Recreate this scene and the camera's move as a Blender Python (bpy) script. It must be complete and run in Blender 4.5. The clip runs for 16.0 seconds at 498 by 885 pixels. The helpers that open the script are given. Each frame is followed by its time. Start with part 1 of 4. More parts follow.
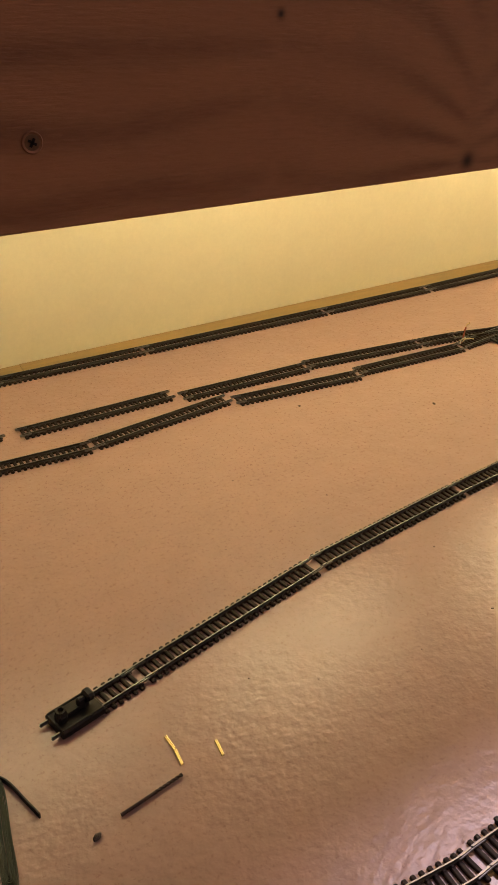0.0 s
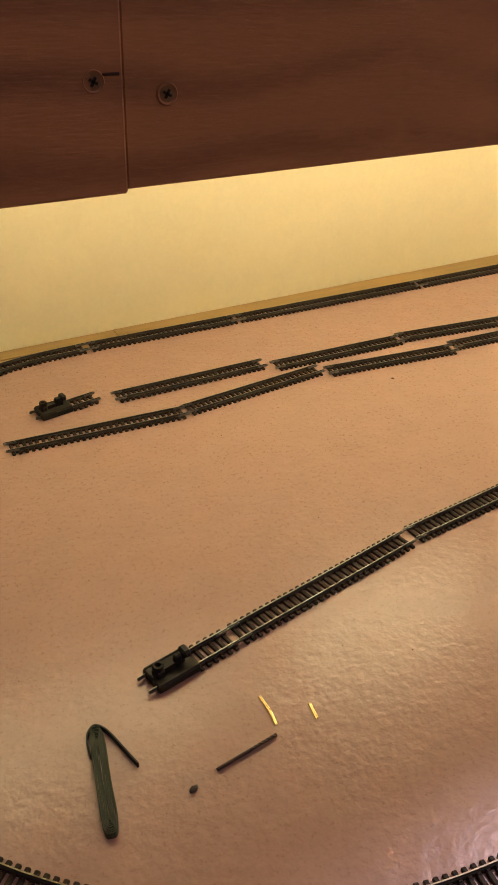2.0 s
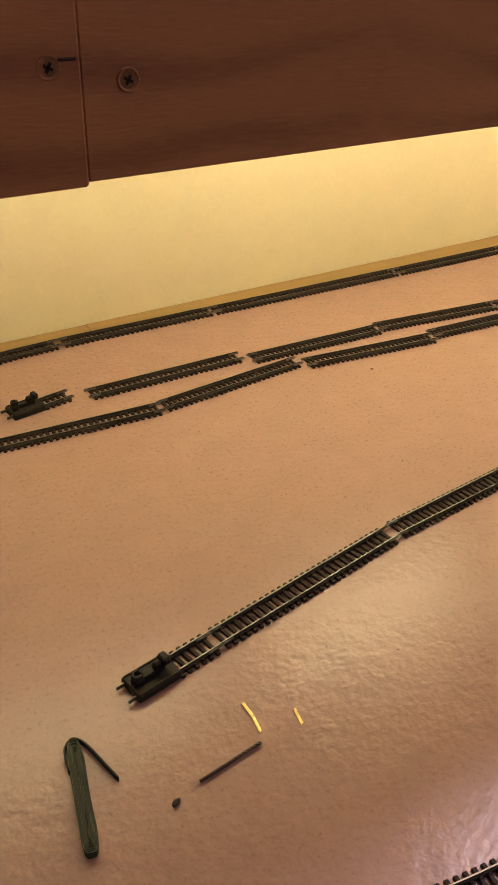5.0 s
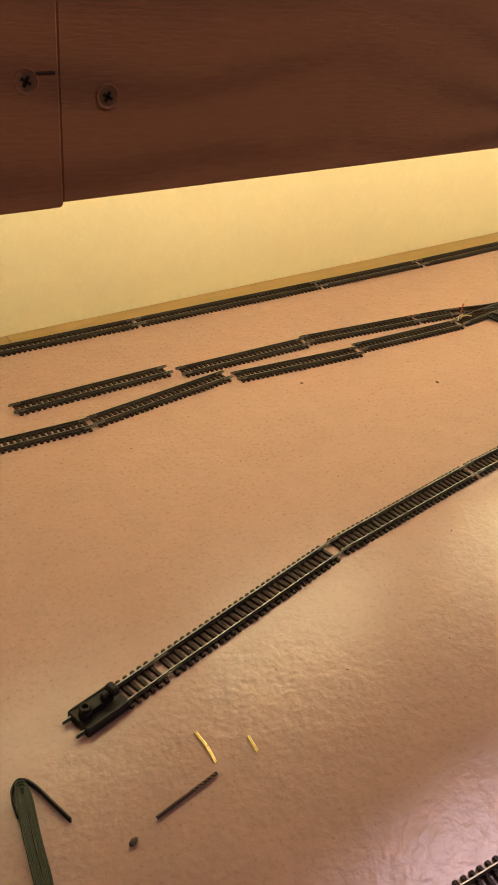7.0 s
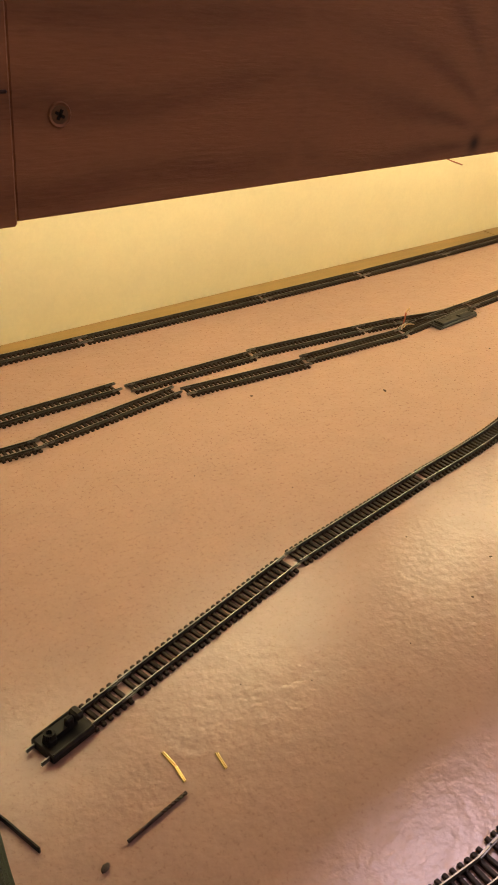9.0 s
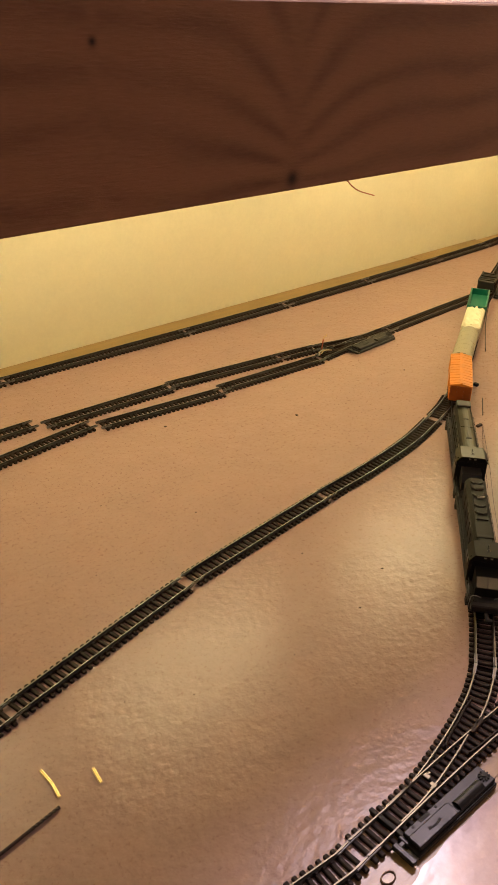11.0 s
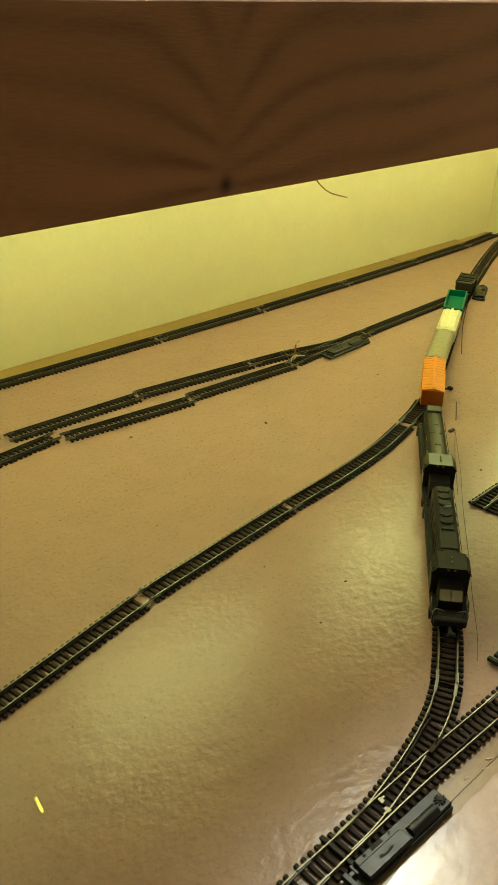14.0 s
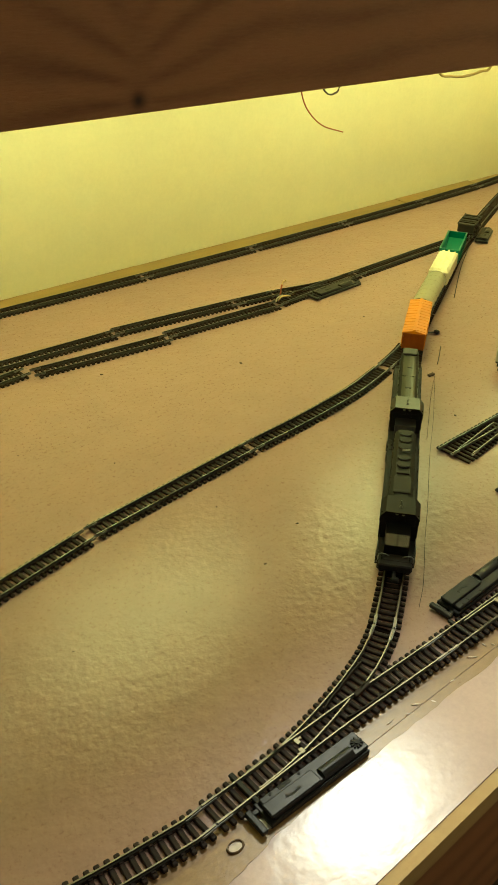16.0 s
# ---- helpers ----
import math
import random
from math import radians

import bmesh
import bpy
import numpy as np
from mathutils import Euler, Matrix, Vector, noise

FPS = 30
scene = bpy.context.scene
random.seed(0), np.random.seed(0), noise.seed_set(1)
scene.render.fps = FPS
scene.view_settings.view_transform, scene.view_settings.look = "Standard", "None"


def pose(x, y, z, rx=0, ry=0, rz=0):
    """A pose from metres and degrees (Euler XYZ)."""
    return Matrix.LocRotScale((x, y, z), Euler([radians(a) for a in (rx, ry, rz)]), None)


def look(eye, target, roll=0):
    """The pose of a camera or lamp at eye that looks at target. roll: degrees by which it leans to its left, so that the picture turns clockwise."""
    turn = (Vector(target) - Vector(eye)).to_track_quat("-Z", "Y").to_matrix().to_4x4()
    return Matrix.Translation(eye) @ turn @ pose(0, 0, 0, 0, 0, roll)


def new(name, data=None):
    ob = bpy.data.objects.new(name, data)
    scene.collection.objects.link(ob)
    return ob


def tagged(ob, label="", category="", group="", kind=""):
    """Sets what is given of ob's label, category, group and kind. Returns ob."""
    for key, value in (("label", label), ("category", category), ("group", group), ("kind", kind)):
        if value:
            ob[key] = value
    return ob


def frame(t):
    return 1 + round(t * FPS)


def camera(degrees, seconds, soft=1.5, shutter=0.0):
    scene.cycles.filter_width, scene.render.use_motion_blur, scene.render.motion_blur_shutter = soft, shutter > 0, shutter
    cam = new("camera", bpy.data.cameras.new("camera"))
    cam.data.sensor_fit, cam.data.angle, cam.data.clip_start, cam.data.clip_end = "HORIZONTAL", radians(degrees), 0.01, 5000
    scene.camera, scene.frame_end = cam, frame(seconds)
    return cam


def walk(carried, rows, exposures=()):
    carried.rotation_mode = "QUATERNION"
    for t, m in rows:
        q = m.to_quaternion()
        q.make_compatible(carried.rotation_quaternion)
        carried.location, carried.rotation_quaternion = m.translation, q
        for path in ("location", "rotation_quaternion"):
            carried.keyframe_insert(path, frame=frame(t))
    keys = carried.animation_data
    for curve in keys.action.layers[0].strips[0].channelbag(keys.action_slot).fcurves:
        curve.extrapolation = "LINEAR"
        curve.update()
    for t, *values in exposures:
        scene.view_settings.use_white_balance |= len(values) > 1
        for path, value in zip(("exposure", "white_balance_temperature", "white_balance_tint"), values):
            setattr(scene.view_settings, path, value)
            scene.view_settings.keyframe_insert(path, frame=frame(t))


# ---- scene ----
cam = camera(32.41, 16.0, 1.65)
PATH = [
    (0, (0.02013, 0.12386, 0.29733), (0.9344, 1.5736, -0.7334), 2.37),
    (0.5, (0.01174, 0.12694, 0.29405), (0.8435, 1.6086, -0.7608), 2.15),
    (1, (0.00663, 0.12274, 0.29475), (0.7843, 1.6293, -0.7661), 2.03),
    (1.5, (0.00348, 0.12527, 0.29372), (0.7605, 1.6379, -0.7735), 1.87),
    (2, (0.00713, 0.1283, 0.29183), (0.7633, 1.632, -0.7886), 1.40),
    (2.5, (0.01027, 0.12824, 0.29189), (0.7712, 1.6227, -0.7979), 0.93),
    (3, (0.01239, 0.12573, 0.29252), (0.7791, 1.6181, -0.7961), 0.88),
    (3.5, (0.01267, 0.12755, 0.29135), (0.7811, 1.6172, -0.7997), 0.88),
    (4, (0.01434, 0.13023, 0.29017), (0.7907, 1.611, -0.8074), 0.84),
    (6.5, (0.00852, 0.15437, 0.28884), (0.914, 1.5644, -0.8029), 3.56),
    (7, (0.0009, 0.15814, 0.29003), (0.9939, 1.5153, -0.7926), 4.91),
    (7.5, (-0.00341, 0.16127, 0.2903), (1.0563, 1.4737, -0.7842), 5.78),
    (8, (-0.00385, 0.16303, 0.2894), (1.0878, 1.454, -0.7791), 6.09),
    (10.5, (0.0111, 0.13304, 0.29409), (1.1425, 1.4539, -0.6934), 2.83),
    (11, (0.02782, 0.11238, 0.29803), (1.1729, 1.4301, -0.678), 2.44),
    (11.5, (0.03613, 0.10182, 0.29831), (1.1739, 1.4254, -0.6782), 2.38),
    (12, (0.04127, 0.10303, 0.29673), (1.173, 1.4283, -0.6845), 2.09),
    (12.5, (0.04636, 0.10528, 0.29691), (1.1816, 1.4282, -0.6835), 1.75),
    (13, (0.04966, 0.10547, 0.29709), (1.1896, 1.428, -0.6784), 1.58),
    (13.5, (0.05159, 0.10719, 0.29741), (1.1908, 1.4308, -0.6774), 1.49),
    (14, (0.05447, 0.10723, 0.29754), (1.1998, 1.4272, -0.675), 1.47),
    (14.5, (0.05502, 0.10832, 0.29747), (1.2077, 1.4193, -0.6785), 1.47),
    (15, (0.06034, 0.10097, 0.29481), (1.2001, 1.4009, -0.7107), 1.07),
    (15.5, (0.07028, 0.08901, 0.29421), (1.1699, 1.3937, -0.7493), 1.56),
    (16, (0.094, 0.0833, 0.28807), (1.1384, 1.4064, -0.7883), 1.43),
]
EXPOSURES = [(0, -0.14, 6450, 11), (0.6, -0.02, 6450, 11), (2.5, 0.06, 6450, 11), (7.5, 0.12, 6450, 11), (10.4, 0.02, 6500, 11), (11.1, -0.18, 6650, 7), (12.35, -0.19, 7250, -44), (14.6, -0.23, 7250, -46), (16, -0.08, 7200, -46)]
walk(cam, [(t, look(eye, target, roll)) for t, eye, target, roll in PATH], EXPOSURES)

# ---- light ----
TUBE = 46.5
world = bpy.data.worlds.new("world")
world.use_nodes = True
world.node_tree.nodes["Background"].inputs[0].default_value = (1.0, 0.8, 0.6, 1)
world.node_tree.nodes["Background"].inputs[1].default_value = 0.02
scene.world = world


def area_lamp(name, m, sx, sy, watts, colour):
    data = bpy.data.lights.new(name, "AREA")
    data.shape, data.size, data.size_y, data.energy, data.color = "RECTANGLE", sx, sy, watts, colour
    ob = new(name, data)
    ob.matrix_world = m
    return ob


# a lamp above the deck and an added fill for the room's light
area_lamp("lamp_above", pose(0.755, 0.615, 0.92, 0, 0, 0), 0.20, 0.17, 9.5, (1.0, 0.76, 0.86))
area_lamp("room_fill", pose(0.45, -0.75, 1.40, 0, 0, 0), 0.5, 0.5, 4.0, (1.0, 0.76, 0.80))


# ---- materials ----
def mat(name, base, rough=0.5, metal=0.0, vary=0.15, scale=60.0, bump=0.0, bump_scale=300.0, stretch=(1, 1, 1), island=0.0, coat=0.0, second=None, soft=False, spec=0.5):
    m = bpy.data.materials.new(name)
    m.use_nodes = True
    n, l = m.node_tree.nodes, m.node_tree.links
    b = n["Principled BSDF"]
    b.inputs["Roughness"].default_value, b.inputs["Metallic"].default_value = rough, metal
    b.inputs["Coat Weight"].default_value = coat
    b.inputs["Coat Roughness"].default_value = 0.12
    geo = n.new("ShaderNodeNewGeometry")
    mp = n.new("ShaderNodeMapping")
    mp.inputs["Scale"].default_value = stretch
    l.new(geo.outputs["Position"], mp.inputs["Vector"])
    n1, n2 = n.new("ShaderNodeTexNoise"), n.new("ShaderNodeTexNoise")
    n1.inputs["Scale"].default_value, n1.inputs["Detail"].default_value = scale, 5
    n2.inputs["Scale"].default_value, n2.inputs["Detail"].default_value = scale / 9, 3
    if soft:
        n1.inputs["Detail"].default_value = n2.inputs["Detail"].default_value = 9.0
        n1.inputs["Roughness"].default_value = n2.inputs["Roughness"].default_value = 0.75
    b.inputs["Specular IOR Level"].default_value = spec
    for q in (n1, n2):
        l.new(mp.outputs["Vector"], q.inputs["Vector"])
    add = n.new("ShaderNodeMath")
    l.new(n1.outputs["Fac"], add.inputs[0])
    l.new(n2.outputs["Fac"], add.inputs[1])
    info = n.new("ShaderNodeObjectInfo")
    rnd = n.new("ShaderNodeMath")
    rnd.operation = "MULTIPLY_ADD"
    l.new(info.outputs["Random"], rnd.inputs[0])
    rnd.inputs[1].default_value = island
    l.new(add.outputs[0], rnd.inputs[2])
    ramp = n.new("ShaderNodeMapRange")
    ramp.inputs[1].default_value, ramp.inputs[2].default_value = 0.45, 1.55 + island
    ramp.interpolation_type = "SMOOTHSTEP"
    l.new(rnd.outputs[0], ramp.inputs[0])
    mix = n.new("ShaderNodeMix")
    mix.data_type = "RGBA"
    dark = [c * (1 - vary) for c in base]
    light = [min(1, c * (1 + vary)) for c in base]
    if second:
        dark = second
    mix.inputs[6].default_value, mix.inputs[7].default_value = (*dark, 1), (*light, 1)
    l.new(ramp.outputs[0], mix.inputs[0])
    l.new(mix.outputs[2], b.inputs["Base Color"])
    rr = n.new("ShaderNodeMapRange")
    rr.inputs[3].default_value, rr.inputs[4].default_value = max(0.02, rough - 0.08), min(1, rough + 0.08)
    l.new(n1.outputs["Fac"], rr.inputs[0])
    l.new(rr.outputs[0], b.inputs["Roughness"])
    if bump:
        n3 = n.new("ShaderNodeTexNoise")
        n3.inputs["Scale"].default_value, n3.inputs["Detail"].default_value = bump_scale, 4
        l.new(mp.outputs["Vector"], n3.inputs["Vector"])
        bp = n.new("ShaderNodeBump")
        bp.inputs["Strength"].default_value, bp.inputs["Distance"].default_value = 1.0, bump
        l.new(n3.outputs["Fac"], bp.inputs["Height"])
        l.new(bp.outputs["Normal"], b.inputs["Normal"])
    return m


def paint_mat(name, base, rough, relief=0.00033, gloss=0.41):
    """Brushed gloss paint on hardboard: soft patches and a pebbled skin."""
    m = mat(name, base, rough, 0, 0.13, 420.0, soft=True, spec=gloss)
    n, l = m.node_tree.nodes, m.node_tree.links
    b = n["Principled BSDF"]
    geo = n.new("ShaderNodeNewGeometry")
    heights = []
    for rot, sc, st, k in ((0.45, 180, (1, 1.1, 1), 0.95), (-0.25, 320, (1, 1.1, 1), 0.42), (0.6, 60, (1, 1.3, 1), 1.1)):
        mp = n.new("ShaderNodeMapping")
        mp.inputs["Rotation"].default_value, mp.inputs["Scale"].default_value = (0, 0, rot), st
        l.new(geo.outputs["Position"], mp.inputs["Vector"])
        q = n.new("ShaderNodeTexNoise")
        q.inputs["Scale"].default_value, q.inputs["Detail"].default_value, q.inputs["Distortion"].default_value = sc, 2, 0.15
        l.new(mp.outputs["Vector"], q.inputs["Vector"])
        mu = n.new("ShaderNodeMath")
        mu.operation = "MULTIPLY"
        mu.inputs[1].default_value = k
        l.new(q.outputs["Fac"], mu.inputs[0])
        heights.append(mu)
    total = heights[0]
    for q in heights[1:]:
        s = n.new("ShaderNodeMath")
        l.new(total.outputs[0], s.inputs[0])
        l.new(q.outputs[0], s.inputs[1])
        total = s
    bp = n.new("ShaderNodeBump")
    bp.inputs["Strength"].default_value, bp.inputs["Distance"].default_value = 1.0, relief
    l.new(total.outputs[0], bp.inputs["Height"])
    l.new(bp.outputs["Normal"], b.inputs["Normal"])
    return m


def plank_mat(name, light, dark, knots=()):
    """Sawn softwood: grain along x that dips towards the knots (x, z, depth, width, size)."""
    m = bpy.data.materials.new(name)
    m.use_nodes = True
    n, l = m.node_tree.nodes, m.node_tree.links
    b = n["Principled BSDF"]
    b.inputs["Roughness"].default_value = 0.6
    geo = n.new("ShaderNodeNewGeometry")
    sep = n.new("ShaderNodeSeparateXYZ")
    l.new(geo.outputs["Position"], sep.inputs[0])

    def op(kind, a, c=None, d=None):
        q = n.new("ShaderNodeMath")
        q.operation = kind
        for i, v in enumerate((a, c, d)):
            if v is None:
                continue
            if isinstance(v, (int, float)):
                q.inputs[i].default_value = v
            else:
                l.new(v, q.inputs[i])
        return q.outputs[0]

    x, z = sep.outputs["X"], sep.outputs["Z"]
    mp = n.new("ShaderNodeMapping")
    mp.inputs["Scale"].default_value = (6, 6, 13)
    l.new(geo.outputs["Position"], mp.inputs["Vector"])
    warp = n.new("ShaderNodeTexNoise")
    warp.inputs["Scale"].default_value, warp.inputs["Detail"].default_value = 1.0, 2
    l.new(mp.outputs["Vector"], warp.inputs["Vector"])
    h, spot, plain = z, None, None
    for kx, kz, steep, wide, size in knots:
        dx = op("ABSOLUTE", op("SUBTRACT", x, kx))
        dz = op("SUBTRACT", z, kz)
        fall = op("POWER", 2.718, op("MULTIPLY", dx, -1 / wide))
        h = op("ADD", h, op("MULTIPLY", op("MULTIPLY", fall, steep), op("TANH", op("MULTIPLY", dz, 1 / 0.014))))
        d2 = op("ADD", op("POWER", dx, 2.0), op("POWER", op("ABSOLUTE", dz), 2.0))
        s = op("POWER", 2.718, op("MULTIPLY", d2, -1 / size ** 2))
        spot = s if spot is None else op("ADD", spot, s)
        calm = op("POWER", 2.718, op("MULTIPLY", op("POWER", dx, 2.0), -1 / (wide * 0.30) ** 2))
        plain = calm if plain is None else op("MAXIMUM", plain, calm)
    h = op("MULTIPLY_ADD", warp.outputs["Fac"], 0.042, h)
    rings = op("SINE", op("MULTIPLY", h, 330.0))
    rings = op("MULTIPLY_ADD", rings, 0.5, 0.5)
    rings = op("POWER", rings, 1.7)
    if plain is not None:
        rings = op("MULTIPLY_ADD", op("SUBTRACT", 0.35, rings), op("MULTIPLY", plain, 0.85), rings)
    mp2 = n.new("ShaderNodeMapping")
    mp2.inputs["Scale"].default_value = (160, 160, 1300)
    l.new(geo.outputs["Position"], mp2.inputs["Vector"])
    fib = n.new("ShaderNodeTexNoise")
    fib.inputs["Scale"].default_value, fib.inputs["Detail"].default_value = 1.0, 4
    l.new(mp2.outputs["Vector"], fib.inputs["Vector"])
    big = n.new("ShaderNodeTexNoise")
    big.inputs["Scale"].default_value = 14
    l.new(geo.outputs["Position"], big.inputs["Vector"])
    f = op("MULTIPLY", rings, op("MULTIPLY_ADD", big.outputs["Fac"], 1.3, -0.15))
    f = op("ADD", f, op("MULTIPLY_ADD", fib.outputs["Fac"], 0.62, -0.31))
    mix = n.new("ShaderNodeMix")
    mix.data_type = "RGBA"
    mix.inputs[6].default_value, mix.inputs[7].default_value = (*light, 1), (*dark, 1)
    l.new(f, mix.inputs[0])
    out = mix.outputs[2]
    if spot is not None:
        m2 = n.new("ShaderNodeMix")
        m2.data_type = "RGBA"
        m2.inputs[7].default_value = (0.025, 0.012, 0.008, 1)
        l.new(out, m2.inputs[6])
        l.new(op("MINIMUM", spot, 1.0), m2.inputs[0])
        out = m2.outputs[2]
    l.new(out, b.inputs["Base Color"])
    bp = n.new("ShaderNodeBump")
    bp.inputs["Strength"].default_value, bp.inputs["Distance"].default_value = 0.5, 0.0004
    l.new(fib.outputs["Fac"], bp.inputs["Height"])
    l.new(bp.outputs["Normal"], b.inputs["Normal"])
    return m


PAINT = paint_mat("pink_gloss_paint", (0.332, 0.211, 0.186), 0.288)
PAINT2 = paint_mat("pale_pink_gloss_paint", (0.50, 0.365, 0.355), 0.21, 0.00007, 0.5)
WORNBROWN = mat("thin_worn_brown_paint", (0.285, 0.178, 0.085), 0.3, 0, 0.3, 160, 0.0001, 300, (1, 2, 1), soft=True)
PALEFLAKE = mat("pale_paint_flake", (0.62, 0.52, 0.46), 0.35, 0, 0.2, 500)
DRIEDGLUE = mat("dried_brown_glue", (0.12, 0.07, 0.04), 0.4, 0, 0.3, 700)
BARE = mat("bare_hardboard", (0.36, 0.24, 0.11), 0.55, 0, 0.25, 70, 0.0003, 400, (1, 3, 1))
STRIP = mat("raw_wood_strip", (0.29, 0.195, 0.078), 0.6, 0, 0.2, 60, 0.0002, 400, (0.3, 3, 1))
PLASTER = mat("cream_wall_paint", (0.76, 0.69, 0.49), 0.75, 0, 0.07, 300, 0.00012, 90, soft=True)
FASCIA = plank_mat("stained_pine", (0.350, 0.162, 0.081), (0.158, 0.069, 0.036), ((0.2581, 0.2264, 0.036, 0.026, 0.0030), (0.1705, 0.2762, 0.004, 0.008, 0.0014)))
FASCIA2 = plank_mat("stained_pine_left", (0.345, 0.158, 0.080), (0.158, 0.069, 0.036), ((-0.06, 0.25, 0.03, 0.03, 0.003),))
EDGE = plank_mat("pale_plywood_edge", (0.55, 0.38, 0.18), (0.33, 0.2, 0.08))
FLOORM = plank_mat("dark_floor_wood", (0.11, 0.055, 0.028), (0.05, 0.024, 0.012))
SLEEPER = mat("dark_sleeper_plastic", (0.024, 0.0145, 0.0115), 0.55, 0, 0.3, 400, 0.0, 300, (1, 1, 1), 0.5, spec=0.16)
STEEL = mat("dull_rail_metal", (0.25, 0.243, 0.24), 0.52, 1.0, 0.3, 300)
BRASS = mat("brass_rail", (0.215, 0.196, 0.142), 0.45, 1.0, 0.25, 300)
GOLD = mat("bright_brass", (0.66, 0.51, 0.23), 0.33, 1.0, 0.15, 500)
BLACK = mat("black_plastic", (0.011, 0.011, 0.012), 0.34, 0, 0.3, 200, 0.00005, 900, spec=0.28)
BLACKM = mat("matt_black", (0.011, 0.010, 0.010), 0.6, 0, 0.3, 200, spec=0.3)
LOCO1 = mat("dark_olive_black", (0.0085, 0.0080, 0.0060), 0.55, 0, 0.25, 200, 0.0, 600, spec=0.2)
LOCO2 = mat("olive_green_plastic", (0.021, 0.0215, 0.0090), 0.32, 0, 0.2, 150, spec=0.34)
STRIPE = mat("cream_stripe_paint", (0.42, 0.38, 0.28), 0.5, 0, 0.2, 400)
ORANGE = mat("orange_plastic", (0.66, 0.235, 0.022), 0.42, 0, 0.15, 150)
RUSTEND = mat("red_orange_plastic", (0.34, 0.085, 0.012), 0.45, 0, 0.2, 300)
GREYCAR = mat("olive_grey_plastic", (0.32, 0.30, 0.20), 0.38, 0, 0.15, 150)
CREAM = mat("cream_plastic", (0.78, 0.74, 0.52), 0.45, 0, 0.1, 150, 0.0003, 500)
GREEN = mat("green_plastic", (0.006, 0.17, 0.10), 0.4, 0, 0.2, 150)
DARKCAR = mat("black_grey_plastic", (0.015, 0.015, 0.012), 0.45, 0, 0.3, 200)
PALECAR = mat("pale_grey_plastic", (0.42, 0.40, 0.33), 0.5, 0, 0.15, 150)
RUBBER = mat("dark_green_cloth", (0.018, 0.027, 0.014), 0.65, 0, 0.5, 300, 0.0002, 1500, island=1.2)
DRILL = mat("dark_drill_steel", (0.030, 0.013, 0.013), 0.42, 0.2, 0.3, 400)
REDWIRE = mat("red_wire", (0.33, 0.07, 0.03), 0.45, 0, 0.15, 300)
TANWIRE = mat("tan_wire", (0.55, 0.40, 0.22), 0.5, 0, 0.15, 300)
SCREW = mat("dark_screw_metal", (0.17, 0.10, 0.06), 0.5, 0.5, 0.3, 800)
SPECK = mat("dark_crumb", (0.05, 0.028, 0.018), 0.8, 0, 0.4, 800)
RAILSIDE = mat("dark_rail_side", (0.045, 0.040, 0.036), 0.55, 0.0, 0.3, 300, spec=0.2)
CEIL = mat("ceiling_paint", (0.75, 0.70, 0.60), 0.9, 0, 0.05, 6)


# ---- mesh helpers ----
def box(bm, c, s, bevel=0.0, m=None):
    r = bmesh.ops.create_cube(bm, size=1.0, matrix=(m or Matrix()) @ Matrix.Translation(c) @ Matrix.Diagonal((*s, 1)))
    if bevel:
        es = {e for v in r["verts"] for e in v.link_edges}
        bmesh.ops.bevel(bm, geom=list(es), offset=bevel, segments=1, affect="EDGES", profile=0.5)
    return bm


def cyl(bm, a, c, r, seg=12, r2=None):
    a, c = Vector(a), Vector(c)
    d = c - a
    m = Matrix.Translation((a + c) / 2) @ d.to_track_quat("Z", "Y").to_matrix().to_4x4()
    bmesh.ops.create_cone(bm, cap_ends=True, segments=seg, radius1=r, radius2=r if r2 is None else r2, depth=d.length, matrix=m)
    return bm


def tube(bm, pts, r, seg=6, flat=1.0):
    """A round (or flattened) wire along pts."""
    pts = [Vector(p) for p in pts]
    rings = []
    for i, p in enumerate(pts):
        d = (pts[min(i + 1, len(pts) - 1)] - pts[max(i - 1, 0)]).normalized()
        up = Vector((0, 0, 1)) if abs(d.z) < 0.9 else Vector((1, 0, 0))
        s = d.cross(up).normalized()
        u = s.cross(d)
        rings.append([bm.verts.new(p + (s * math.cos(k * math.tau / seg) + u * flat * math.sin(k * math.tau / seg)) * r) for k in range(seg)])
    for a, c in zip(rings, rings[1:]):
        for k in range(seg):
            bm.faces.new((a[k], a[(k + 1) % seg], c[(k + 1) % seg], c[k]))
    bm.faces.new(list(reversed(rings[0])))
    bm.faces.new(rings[-1])
    return bm


def prism(bm, profile, x0, x1, m=None):
    """A profile of (y, z) swept from x0 to x1."""
    m = m or Matrix()
    a = [bm.verts.new(m @ Vector((x0, y, z))) for y, z in profile]
    c = [bm.verts.new(m @ Vector((x1, y, z))) for y, z in profile]
    k = len(profile)
    for i in range(k):
        bm.faces.new((a[i], a[(i + 1) % k], c[(i + 1) % k], c[i]))
    bm.faces.new(list(reversed(a)))
    bm.faces.new(c)
    return bm


def smooth3(ctrl, n=8):
    p = [Vector(c) for c in ctrl]
    q = [2 * p[0] - p[1], *p, 2 * p[-1] - p[-2]]
    out = []
    for i in range(1, len(q) - 2):
        for k in range(n):
            t = k / n
            a, b0, c, d = q[i - 1], q[i], q[i + 1], q[i + 2]
            out.append(0.5 * (2 * b0 + (c - a) * t + (2 * a - 5 * b0 + 4 * c - d) * t * t + (3 * b0 - a - 3 * c + d) * t ** 3))
    out.append(p[-1])
    return out


